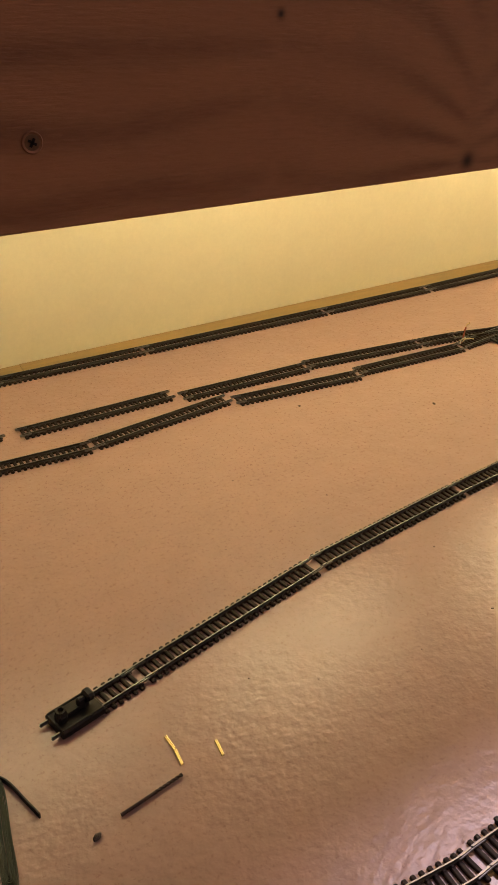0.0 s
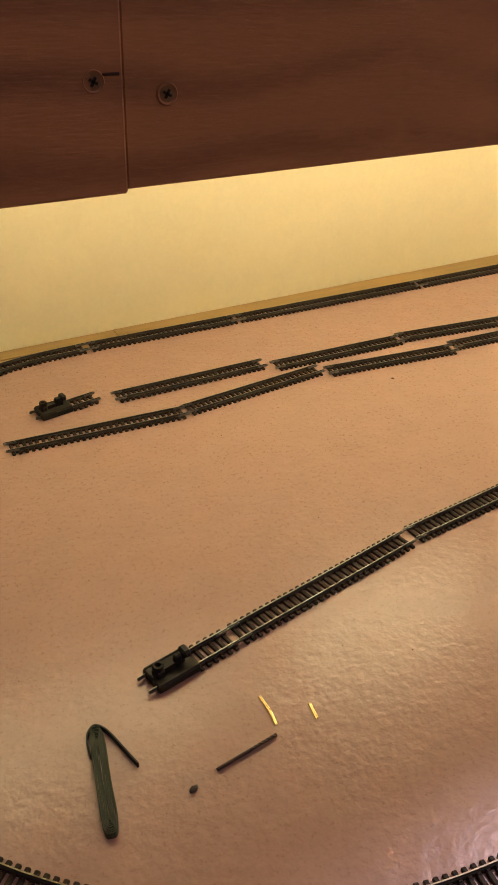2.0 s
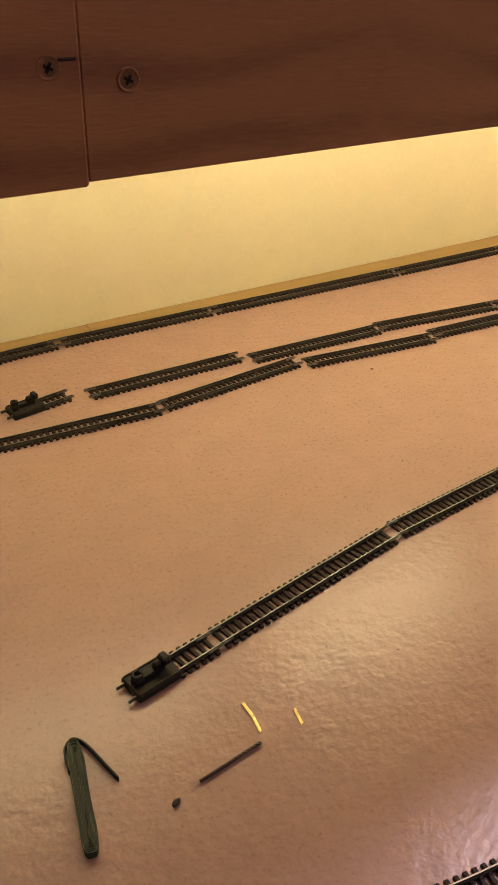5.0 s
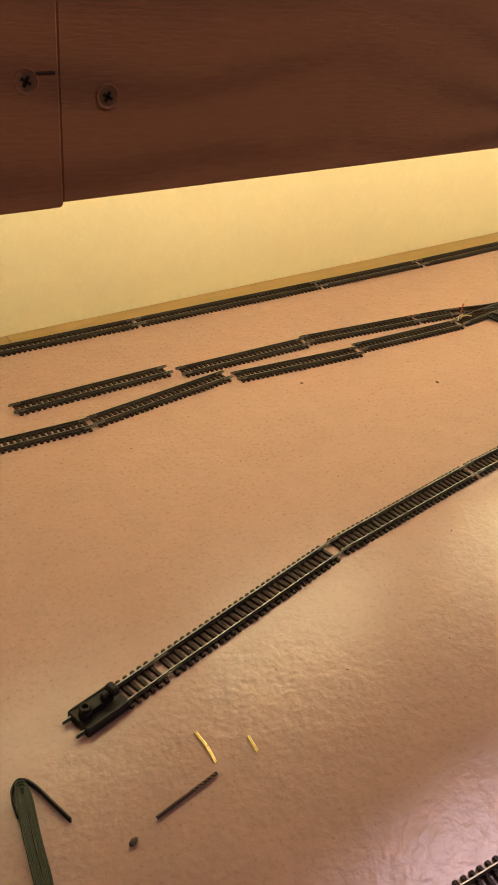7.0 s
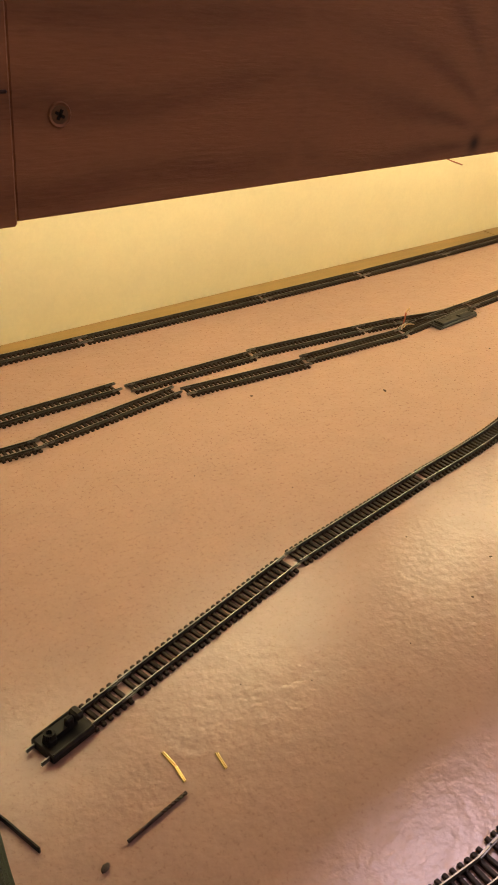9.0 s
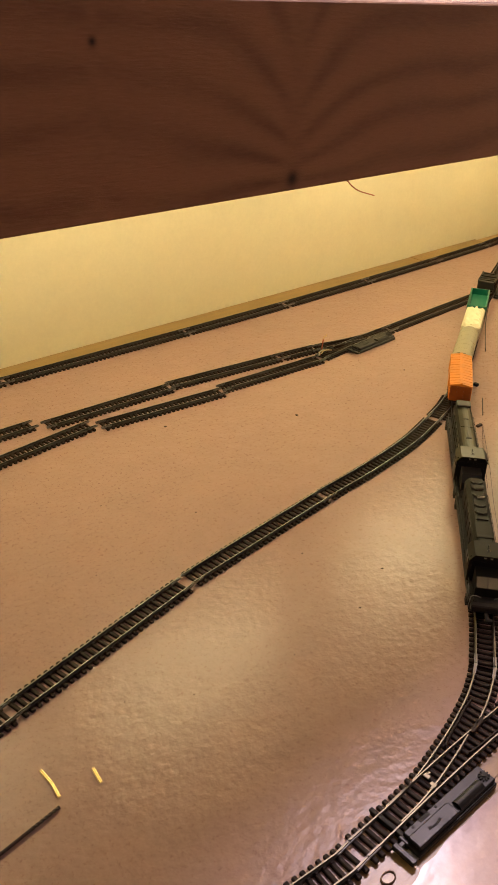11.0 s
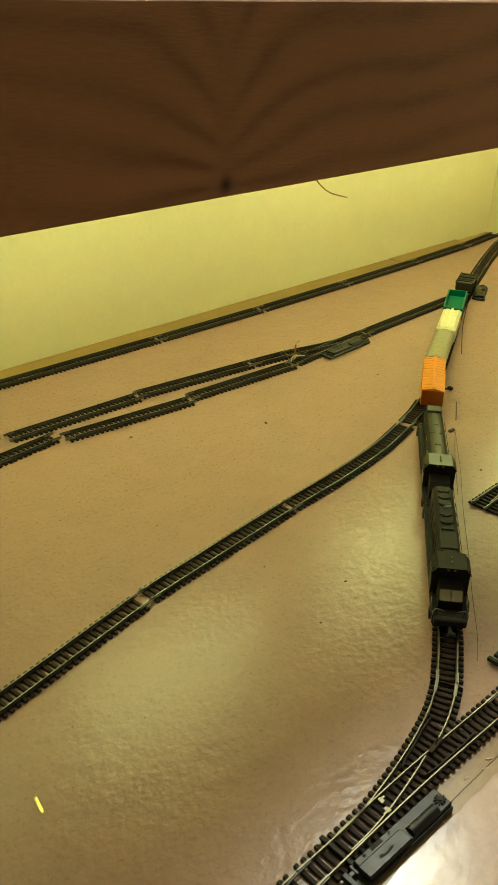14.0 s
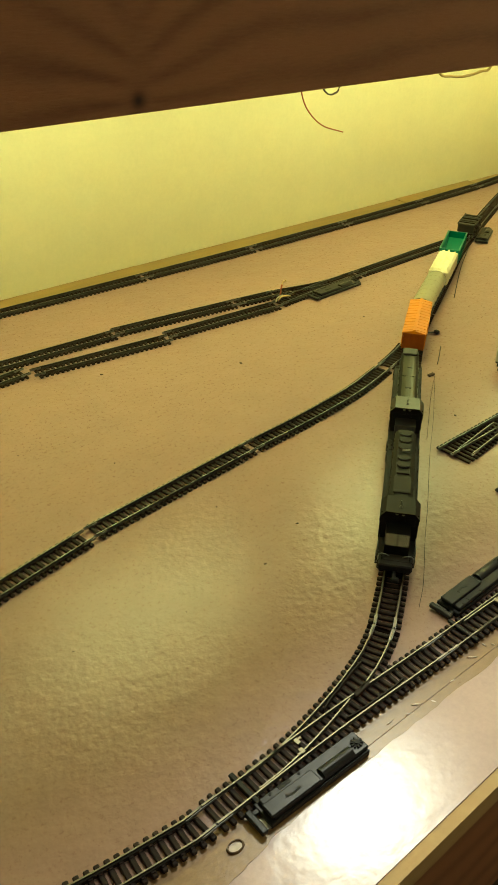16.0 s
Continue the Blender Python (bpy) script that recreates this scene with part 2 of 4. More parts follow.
def mesh_of(name, bm, material, smooth=False):
    bmesh.ops.recalc_face_normals(bm, faces=bm.faces)
    me = bpy.data.meshes.new(name)
    bm.to_mesh(me)
    bm.free()
    me.materials.append(material)
    if any(p.material_index for p in me.polygons):
        me.materials.append(RAILSIDE if material in (STEEL, BRASS) else material)
    if smooth:
        me.shade_smooth()
    return me


def thing(name, loc, label, category, group="", kind=""):
    ob = new(name)
    ob.empty_display_size = 0.01
    ob.location = loc
    return tagged(ob, label, category, group, kind)


def part(name, bm, material, parent, label="", smooth=False, local=False):
    """A mesh under its thing; its geometry is in world places unless local."""
    ob = new(name, mesh_of(name, bm, material, smooth))
    ob.parent = parent
    if not local:
        top = parent.parent or parent
        ob.matrix_parent_inverse = Matrix.Translation(-Vector(top.location))
        if parent.parent:
            ob.matrix_parent_inverse = Matrix()
    if label:
        ob["label"] = label
    return ob


def B():
    return bmesh.new()


def curve_pts(ctrl, step=0.002):
    """Even points along a smooth line through the given plan points."""
    p = [Vector((x, y, 0)) for x, y in ctrl]
    if len(p) == 2:
        dense = [p[0].lerp(p[1], i / 60) for i in range(61)]
    else:
        q = [2 * p[0] - p[1], *p, 2 * p[-1] - p[-2]]
        dense = []
        for i in range(1, len(q) - 2):
            for k in range(40):
                t = k / 40
                a, b0, c, d = q[i - 1], q[i], q[i + 1], q[i + 2]
                dense.append(0.5 * (2 * b0 + (c - a) * t + (2 * a - 5 * b0 + 4 * c - d) * t * t + (3 * b0 - a - 3 * c + d) * t ** 3))
        dense.append(p[-1])
    s = [0.0]
    for a, c in zip(dense, dense[1:]):
        s.append(s[-1] + (c - a).length)
    n = max(2, int(s[-1] / step))
    out, j = [], 0
    for i in range(n + 1):
        w = s[-1] * i / n
        while j < len(s) - 2 and s[j + 1] < w:
            j += 1
        f = (w - s[j]) / max(1e-9, s[j + 1] - s[j])
        out.append(dense[j].lerp(dense[j + 1], f))
    return out, s[-1]


def frame_at(pts, f):
    i = min(len(pts) - 2, int(f * (len(pts) - 1)))
    u = f * (len(pts) - 1) - i
    p = pts[i].lerp(pts[i + 1], u)
    a, c = pts[max(0, i - 1)], pts[min(len(pts) - 1, i + 2)]
    d = (c - a).normalized()
    return p, d, Vector((-d.y, d.x, 0))


RAIL = ((-0.0006, 0.0), (0.0006, 0.0), (0.0006, 0.00025), (0.00022, 0.0005), (0.0002, 0.0012), (0.00029, 0.0014), (0.00029, 0.0018), (-0.00029, 0.0018), (-0.00029, 0.0014), (-0.0002, 0.0012), (-0.00022, 0.0005), (-0.0006, 0.00025))
TIE_TOP = 0.0016


WEB = ((-0.0008, 0.0001), (0.0008, 0.0001), (0.0008, 0.0011), (-0.0008, 0.0011))


def rail_bm(pts, off, f0=0.0, f1=1.0, flare=0.0, profile=RAIL, base=TIE_TOP):
    bm = B()
    n = max(2, int((len(pts) - 1) * (f1 - f0) / 2))
    rings = []
    for i in range(n + 1):
        f = f0 + (f1 - f0) * i / n
        p, d, s = frame_at(pts, f)
        o = off + (flare * max(0, abs(2 * i / n - 1) - 0.6) / 0.4 if flare else 0)
        rings.append([bm.verts.new(p + s * (o + y) + Vector((0, 0, base + z))) for y, z in profile])
    k = len(profile)
    for a, c in zip(rings, rings[1:]):
        for i in range(k):
            face = bm.faces.new((a[i], a[(i + 1) % k], c[(i + 1) % k], c[i]))
            face.material_index = 0 if i == 6 else 1
    bm.faces.new(list(reversed(rings[0])))
    bm.faces.new(rings[-1])
    return bm


def sleeper_mesh(length):
    bm = B()
    box(bm, (0, 0, 0.0008), (0.0022, length, 0.0016), 0.0004)
    for y in (-0.0058, -0.0034, 0.0034, 0.0058):
        box(bm, (0, y, 0.0017), (0.0012, 0.0008, 0.0006))
    return mesh_of("sleeper", bm, SLEEPER)


TIE = sleeper_mesh(0.0156)
joiner_bm = B()
box(joiner_bm, (0, 0, 0.0004), (0.008, 0.0015, 0.0008), 0.0003)
box(joiner_bm, (0, 0.0006, 0.0010), (0.008, 0.0003, 0.0010))
box(joiner_bm, (0, -0.0006, 0.0010), (0.008, 0.0003, 0.0010))
JOINER = mesh_of("rail_joiner", joiner_bm, STEEL)
SPACING = 0.0039
GAUGE = 0.0046


def put_part(name, data, parent, m):
    ob = new(name, data)
    ob.parent = parent
    ob.matrix_parent_inverse = Matrix.Translation(-Vector(parent.location))
    ob.matrix_basis = m
    return ob


def along(p, d, z=0.0):
    return Matrix.Translation((p.x, p.y, z)) @ Matrix.Rotation(math.atan2(d.y, d.x), 4, "Z")


def track(ctrl, label, metal=STEEL, ends=(True, True), skip=0.0, name="track_section"):
    """A length of sectional track: sleepers, two rails, joiners at its ends."""
    pts, total = curve_pts(ctrl)
    th = thing(name, pts[0], label, "model track", "model railway track")
    n = max(2, round((total - 0.002) / SPACING))
    for i in range(n):
        f = (0.001 + (i + 0.5) * (total - 0.002) / n) / total
        if f * total < skip:
            continue
        p, d, _ = frame_at(pts, f)
        put_part("sleeper", TIE, th, along(p, d))
    for off in (-GAUGE, GAUGE):
        part("rail", rail_bm(pts, off), metal, th)
    for off in (-GAUGE, GAUGE):
        part("sleeper_web", rail_bm(pts, off, max(0.02, skip / total), 0.98, 0.0, WEB, 0.0), SLEEPER, th)
    for end, f in zip(ends, (0.0, 1.0)):
        if end:
            p, d, s = frame_at(pts, f)
            p = p + d * (0.0028 if f < 0.5 else -0.0028)
            for off in (-GAUGE, GAUGE):
                put_part("rail_joiner", JOINER, th, along(p + s * off, d, TIE_TOP - 0.0002))
    return th


# ---- switch machine ----
def switch_machine(p, angle, flip, label, size=0.052, tall=1.0):
    """The black box beside a turnout: base, cover, coil housing, slot, lever. x along the track, y away from it."""
    th = new("switch_machine")
    th.empty_display_size = 0.01
    th.matrix_world = Matrix.Translation((p[0], p[1], 0)) @ Matrix.Rotation(angle, 4, "Z") @ Matrix.Diagonal((1, flip, tall, 1))
    tagged(th, label, "switch machine", "switch machines")
    k = size / 0.052
    bm = B()
    box(bm, (0, 0, 0.002), (0.052 * k, 0.0125, 0.004), 0.0005)
    box(bm, (0.001 * k, -0.0003, 0.0048), (0.050 * k, 0.0108, 0.003), 0.0006)
    part("body", bm, BLACK, th, local=True)
    bm = B()
    box(bm, (-0.0125 * k, 0.0016, 0.0068), (0.025 * k, 0.0072, 0.0022), 0.0005)
    part("cover", bm, BLACK, th, local=True)
    bm = B()
    cyl(bm, (0.002 * k, 0.0020, 0.0058), (0.0185 * k, 0.0020, 0.0058), 0.0028, 24)
    part("coil_housing", bm, BLACK, th, smooth=False, local=True)
    bm = B()
    for a in range(7):
        u = a / 3 - 1
        box(bm, (0, 0, 0), (0.0012 * k, 0.0009 + 0.0005 * (abs(u) > 0.9), 0.0004), 0, Matrix.Translation(((-0.012 + 0.0030 * u) * k, 0.0022 - 0.0007 * u * u, 0.00795)) @ Matrix.Rotation(-0.45 * u, 4, "Z"))
    part("slot", bm, BLACKM, th, local=True)
    bm = B()
    for x, y in ((-0.019, -0.0042), (-0.0045, -0.0042)):
        cyl(bm, (x * k, y, 0.0062), (x * k, y, 0.0066), 0.0007, 10)
    box(bm, (-0.012 * k, -0.0042, 0.0064), (0.006 * k, 0.0018, 0.0004))
    part("hole", bm, BLACKM, th, local=True)
    bm = B()
    for a in range(5):
        t = a * math.pi / 5
        box(bm, (0, 0, 0), (0.0055, 0.0007, 0.0012), 0, Matrix.Translation((0.0228 * k, 0.0005, 0.0068)) @ Matrix.Rotation(t, 4, "Z"))
    cyl(bm, (0.0228 * k, 0.0005, 0.006), (0.0228 * k, 0.0005, 0.008), 0.0011, 10)
    part("terminal_screw", bm, BLACKM, th, local=True)
    bm = B()
    box(bm, (-0.0295 * k, 0.001, 0.003), (0.0028, 0.0125, 0.003), 0.0005)
    box(bm, (-0.0272 * k, -0.003, 0.0026), (0.006, 0.0022, 0.002), 0.0003)
    part("hand_lever", bm, BLACK, th, local=True)
    bm = B()
    box(bm, (-0.0262 * k, 0.003, 0.0016), (0.003, 0.006, 0.0012), 0.0002)
    part("throw_arm", bm, STEEL, th, local=True)
    return th


def turnout(main, branch, label, metal, bar=True):
    """A turnout with a through line and a branch that start at the same end."""
    a, la = curve_pts(main)
    b0, lb = curve_pts(branch)
    th = thing("turnout", a[0], label, "turnout", "turnouts")
    n = round(la / SPACING)
    for i in range(n):
        f = (i + 0.5) / n
        p, d, s = frame_at(a, f)
        q, e, w = frame_at(b0, min(1.0, f * la / lb))
        gap = (q - p).dot(s)
        if abs(gap) < 0.0135:
            bm = B()
            lo, hi = min(0, gap) - 0.0080, max(0, gap) + 0.0080
            box(bm, (0, (lo + hi) / 2, 0.0008), (0.0022, hi - lo, 0.0016), 0.0004)
            ob = part("sleeper", bm, SLEEPER, th)
            ob.matrix_basis = along(p, (d + e).normalized())
        else:
            put_part("sleeper", TIE, th, along(p, d))
            put_part("sleeper", TIE, th, along(q, e))
    side = 1 if (b0[-1] - a[-1]).dot(frame_at(a, 1.0)[2]) > 0 else -1
    # where the inner rails cross
    cross = 0.6
    for i in range(200):
        f = i / 199
        p, d, s = frame_at(a, f)
        q, e, w = frame_at(b0, min(1, f * la / lb))
        if abs((q - p).dot(s)) > 2 * GAUGE:
            cross = f
            break
    part("stock_rail", rail_bm(a, -side * GAUGE), metal, th)
    part("stock_rail", rail_bm(b0, side * GAUGE), metal, th)
    part("closure_rail", rail_bm(a, side * GAUGE, 0.17, cross - 0.03), metal, th)
    part("closure_rail", rail_bm(b0, -side * (GAUGE - 0.0012), 0.17, cross - 0.03), metal, th)
    part("wing_rail", rail_bm(a, side * GAUGE, cross + 0.03, 1.0), metal, th)
    part("wing_rail", rail_bm(b0, -side * GAUGE, cross + 0.03, 1.0), metal, th)
    part("guard_rail", rail_bm(a, -side * (GAUGE - 0.0014), cross - 0.12, cross + 0.14, side * 0.0008), SLEEPER, th)
    part("guard_rail", rail_bm(b0, side * (GAUGE - 0.0014), cross - 0.12, cross + 0.14, -side * 0.0008), SLEEPER, th)
    p, d, s = frame_at(a, cross)
    bm = B()
    box(bm, (0, 0, 0.0026), (0.0105, 0.0026, 0.0016), 0.0004, along(p + s * side * GAUGE, (d + frame_at(b0, cross)[1]).normalized()))
    part("frog", bm, SLEEPER, th)
    p, d, s = frame_at(a, 0.35)
    bm = B()
    for k in (-0.0022, 0.0022):
        box(bm, (0.0008 * (1 if k > 0 else -1), k, 0.0030), (0.0022, 0.0030, 0.0009), 0.0002, along(p, d))
        box(bm, (0.0024 * (1 if k > 0 else -1), k * 1.2, 0.0030), (0.0022, 0.0012, 0.0009), 0.0002, along(p, d))
    part("contact_tab", bm, BRASS if metal is BRASS else SLEEPER, th)
    p, d, s = frame_at(a, 0.13)
    if bar:
        part("throw_bar", box(B(), (0, 0, 0.0026), (0.0022, 0.0170, 0.0012), 0.0003, along(p, d)), BLACKM, th)
    for pts, f in ((a, 0.0), (a, 1.0), (b0, 1.0)):
        p, d, s = frame_at(pts, f)
        p = p + d * (0.0028 if f < 0.5 else -0.0028)
        for off in (-GAUGE, GAUGE):
            put_part("rail_joiner", JOINER, th, along(p + s * off, d, TIE_TOP - 0.0002))
    return th


def bumper_track(ctrl, label):
    th = track(ctrl, label, STEEL, (False, True), 0.024, name="bumper_track")
    th["category"] = "bumper track"
    pts, total = curve_pts(ctrl)
    p, d, _ = frame_at(pts, 0.0145 / total)
    m = along(p, d)
    bm = B()
    box(bm, (0.0005, 0, 0.0021), (0.022, 0.0142, 0.0042), 0.0006, m)
    for y in (-0.0062, 0.0062):
        box(bm, (0.0005, y, 0.0044), (0.0205, 0.0009, 0.0007), 0.0002, m)
    part("bumper_base", bm, BLACKM, th)
    bm = B()
    box(bm, (-0.0065, 0, 0.0054), (0.0046, 0.0050, 0.0045), 0.0008, m)
    for k in range(14):
        a = k * math.tau / 14
        box(bm, (-0.0065 + 0.0018 * math.cos(a), 0.0018 * math.sin(a), 0.0086), (0.0010, 0.0010, 0.0028), 0, m)
    part("post", bm, BLACKM, th)
    bm = B()
    prism(bm, ((-0.0012, 0.0034), (0.0012, 0.0034), (0.0012, 0.0068), (-0.0012, 0.0068)), -0.006, 0.007, m)
    box(bm, (0.0035, 0, 0.0070), (0.0040, 0.0028, 0.0066), 0.0008, m)
    box(bm, (0.0074, 0, 0.0093), (0.0040, 0.0060, 0.0042), 0.0010, m)
    part("buffer_head", bm, BLACKM, th)
    return th


# ---- setting ----
def wall_y(x):
    return 0.7190 + 0.0355 * x


def structure(name, bm, material, label, category):
    return tagged(new(name, mesh_of(name, bm, material)), label, category, "", "structure")


CORNER = 1.021
ang = math.atan(0.0355)
bm = B()
box(bm, (0, 0.04, 0), (3.2, 0.08, 2.3), 0, Matrix.Translation((-0.56, wall_y(-0.56), 0.35)) @ Matrix.Rotation(ang, 4, "Z"))
structure("wall_north", bm, PLASTER, "cream painted plaster wall behind the layout", "wall")
bm = B()
box(bm, (CORNER + 0.04, -0.5, 0.35), (0.08, 2.78, 2.3))
structure("wall_east", bm, PLASTER, "cream painted plaster side wall", "wall")
# west and south walls and ceiling are unseen, added to bounce light
bm = B()
box(bm, (-2.1, -0.55, 0.35), (0.08, 2.7, 2.3))
structure("wall_west", bm, PLASTER, "unseen cream wall added to close the room", "wall")
bm = B()
box(bm, (-0.5, -1.88, 0.35), (3.3, 0.08, 2.3))
structure("wall_south", bm, PLASTER, "unseen cream wall added to close the room", "wall")
bm = B()
box(bm, (-0.5, -0.55, 1.54), (3.4, 2.8, 0.08))
structure("ceiling", bm, CEIL, "unseen off-white ceiling added to bounce light", "ceiling")
bm = B()
box(bm, (-0.5, -0.55, -0.82), (3.4, 2.8, 0.04))
structure("floor", bm, FLOORM, "dark brown wooden floor", "floor")

# table: painted panel, front panel past a seam, bare margins, pale edging, legs
table = thing("layout_table", (0.2, 0.45, -0.80), "pink gloss painted hardboard layout table with pale plywood edge", "table")
X0, X1 = -0.9, CORNER - 0.003


def sheet(bm, outline, z0, z1):
    a = [bm.verts.new((x, y, z0)) for x, y in outline]
    c = [bm.verts.new((x, y, z1)) for x, y in outline]
    k = len(outline)
    for i in range(k):
        bm.faces.new((a[i], a[(i + 1) % k], c[(i + 1) % k], c[i]))
    bm.faces.new(list(reversed(a)))
    bm.faces.new(c)
    return bm


def edge_y(x):
    return 0.1811 + 0.072 * (x - 0.236)


def seam_y(x):
    return 0.2291 + 0.052 * (x - 0.2785)


rng = random.Random(4)
# far border of the paint wanders along the back track
far = [(x, 0.7032 + 0.0255 * x + rng.uniform(-0.0015, 0.0015) - (0.012 * math.exp(-((x - 0.10) / 0.05) ** 2))) for x in np.linspace(X1, X0, 70)]
near = [(x, 0.2385 + 0.030 * (x - 0.25) + rng.uniform(-0.0006, 0.0006)) for x in np.linspace(X0, X1, 60)]
part("painted_panel", sheet(B(), near + far, -0.004, 0.0), PAINT, table, "dull pink gloss paint with brush marks")
bm = sheet(B(), [(X0, 0.45), (X1, 0.45), (X1, wall_y(X1) - 0.001), (X0, wall_y(X0) - 0.001)], -0.010, -0.0006)
part("bare_margin", bm, BARE, table, "bare tan hardboard")
bm = sheet(B(), [(X0, seam_y(X0) + 0.0004), (X1, seam_y(X1) + 0.0004), (X1, 0.4497), (X0, 0.4497)], -0.010, -0.0006)
part("worn_margin", bm, WORNBROWN, table, "thin worn brown paint beside the seam")
bm = sheet(B(), [(X0, edge_y(X0) + 0.005), (X1, edge_y(X1) + 0.005), (X1, seam_y(X1)), (X0, seam_y(X0))], -0.010, -0.0003)
part("front_panel", bm, PAINT2, table, "pale pink glossy paint")
bm = sheet(B(), [(X0, edge_y(X0)), (X1, edge_y(X1)), (X1, edge_y(X1) + 0.00495), (X0, edge_y(X0) + 0.00495)], -0.013, -0.0008)
part("edging", bm, EDGE, table, "pale raw plywood edge")
bm = sheet(B(), [(X0, edge_y(X0) + 0.001), (X1, edge_y(X1) + 0.001), (X1, edge_y(X1) + 0.0057), (X0, edge_y(X0) + 0.0057)], -0.10, -0.0132)
part("apron", bm, FASCIA2, table, "dark stained pine apron")
bm = sheet(B(), [(X0, edge_y(X0) + 0.006), (X1, edge_y(X1) + 0.006), (X1, wall_y(X1) - 0.004), (X0, wall_y(X0) - 0.004)], -0.045, -0.0105)
part("substrate", bm, EDGE, table)
for x in (X0 + 0.05, X1 - 0.05):
    for y in (0.30, 0.66):
        part("leg", box(B(), (x, y, -0.4225), (0.04, 0.04, 0.755), 0.002), FLOORM, table)

# thin wooden strips along the foot of the wall
FOOT = [(-0.5, 0.694), (0.10, 0.7085), (0.185, 0.7102), (0.282, 0.712), (0.47, 0.7145), (0.5865, 0.7168), (0.74, 0.7238), (0.836, 0.729), (0.95, 0.7365)]


def foot_y(x):
    for (a, p), (c, q) in zip(FOOT, FOOT[1:]):
        if x <= c:
            break
    return p + (q - p) * (x - a) / (c - a)


for x0, x1, h in ((-0.5, 0.185, 0.0006), (0.1853, 0.47, 0.0009), (0.4703, 0.82, 0.0007), (0.8203, 0.95, 0.0012)):
    xs = np.linspace(x0, x1, 12)
    outline = [(x, foot_y(x)) for x in xs] + [(x, wall_y(x) - 0.0012) for x in xs[::-1]]
    tagged(new("wall_strip", mesh_of("wall_strip", sheet(B(), outline, -0.0006, h), STRIP)), "thin raw tan wood strip at the wall's foot", "wood strip", "wall strips")

# upper deck: panel, pink top, fascia boards with screws
deck = thing("upper_deck", (0.2, 0.55, 0.27), "upper layout deck of wood with pink painted top", "shelf")
bm = sheet(B(), [(X0, 0.3245), (X1, 0.4155), (X1, wall_y(X1) - 0.001), (X0, wall_y(X0) - 0.001)], 0.272, 0.2832)
part("deck_panel", bm, EDGE, deck)
bm = sheet(B(), [(X0, 0.314), (X1, 0.405), (X1, wall_y(X1) - 0.001), (X0, wall_y(X0) - 0.001)], 0.2836, 0.2866)
part("painted_top", bm, PAINT2, deck)
turn = Matrix.Translation((0.0802, 0.3503, 0.2238)) @ Matrix.Rotation(0.047, 4, "Z") @ Matrix.Rotation(0.0095, 4, "Y") @ Matrix.Translation((0, 0, -0.2234))
board = part("fascia", box(B(), ((X1 - 0.0802) / 2, 0.009, 0.25600), (X1 - 0.0802, 0.018, 0.0656), 0.0006, turn), FASCIA, deck, "dark stained pine board with knots")
board2 = part("fascia", box(B(), ((X0 - 0.0797) / 2, 0.0082, 0.2543), (0.0797 - X0, 0.018, 0.0640), 0.0006, turn), FASCIA2, deck, "dark stained pine board set slightly lower")


def screw(x, y, z):
    bm = B()
    cyl(bm, (x, y + 0.0015, z), (x, y - 0.0002, z), 0.0018, 20, 0.0021)
    s = part("screw", bm, SCREW, deck, "countersunk cross-head screw")
    # shade inside the recess is coloured on as a raised black cross
    bm = B()
    for a in (0.5, 0.5 + math.pi / 2):
        box(bm, (0, 0, 0), (0.0025, 0.0004, 0.0007), 0, Matrix.Translation((x, y - 0.0003, z)) @ Matrix.Rotation(a, 4, "Y"))
    part("cross_recess", bm, BLACKM, deck)
    bm = B()
    n = 24
    ring = [[bm.verts.new((x + r * math.cos(k * math.tau / n), y - h, z + r * math.sin(k * math.tau / n))) for k in range(n)] for r, h in ((0.0020, 0.0001), (0.0027, 0.0004), (0.0030, 0.0))]
    for a, c in zip(ring, ring[1:]):
        for k in range(n):
            bm.faces.new((a[k], a[(k + 1) % n], c[(k + 1) % n], c[k]))
    part("screw_hole_rim", bm, FASCIA, deck)


screw(0.0725, 0.3493, 0.2515)
screw(0.0925, 0.3506, 0.2472)
part("split", box(B(), (0.0771, 0.3494, 0.2530), (0.0050, 0.0008, 0.0008), 0.0003), DRILL, deck, "dark split beside the screw")

# tube lamp under the deck, behind the fascia
GLOW = bpy.data.materials.new("lit_tube")
GLOW.use_nodes = True
g = GLOW.node_tree.nodes["Principled BSDF"]
g.inputs["Base Color"].default_value = (0.9, 0.85, 0.7, 1)
g.inputs["Emission Color"].default_value = (1.0, 0.85, 0.485, 1)
g.inputs["Emission Strength"].default_value = TUBE
for x0, x1, r in ((-0.030, 0.215, 0.0044), (0.275, 0.470, 0.0072), (0.575, 0.760, 0.0082), (0.850, 0.985, 0.0092)):
    mid = (x0 + x1) / 2
    lamp = thing("tube_lamp", (mid, 0.5735, 0.272), "lit warm white tube lamp under the upper deck", "lamp", "tube lamps")
    part("fitting", box(B(), (mid, 0.5735, 0.2675), (x1 - x0 + 0.03, 0.020, 0.009), 0.001), PALECAR, lamp)
    part("tube", cyl(B(), (x0, 0.5735, 0.2545), (x1, 0.5745, 0.2545), r, 16), GLOW, lamp, "glowing warm tube", True)

# ---- track ----
STRAIGHT = "dark plastic N-gauge track with dull metal rails"
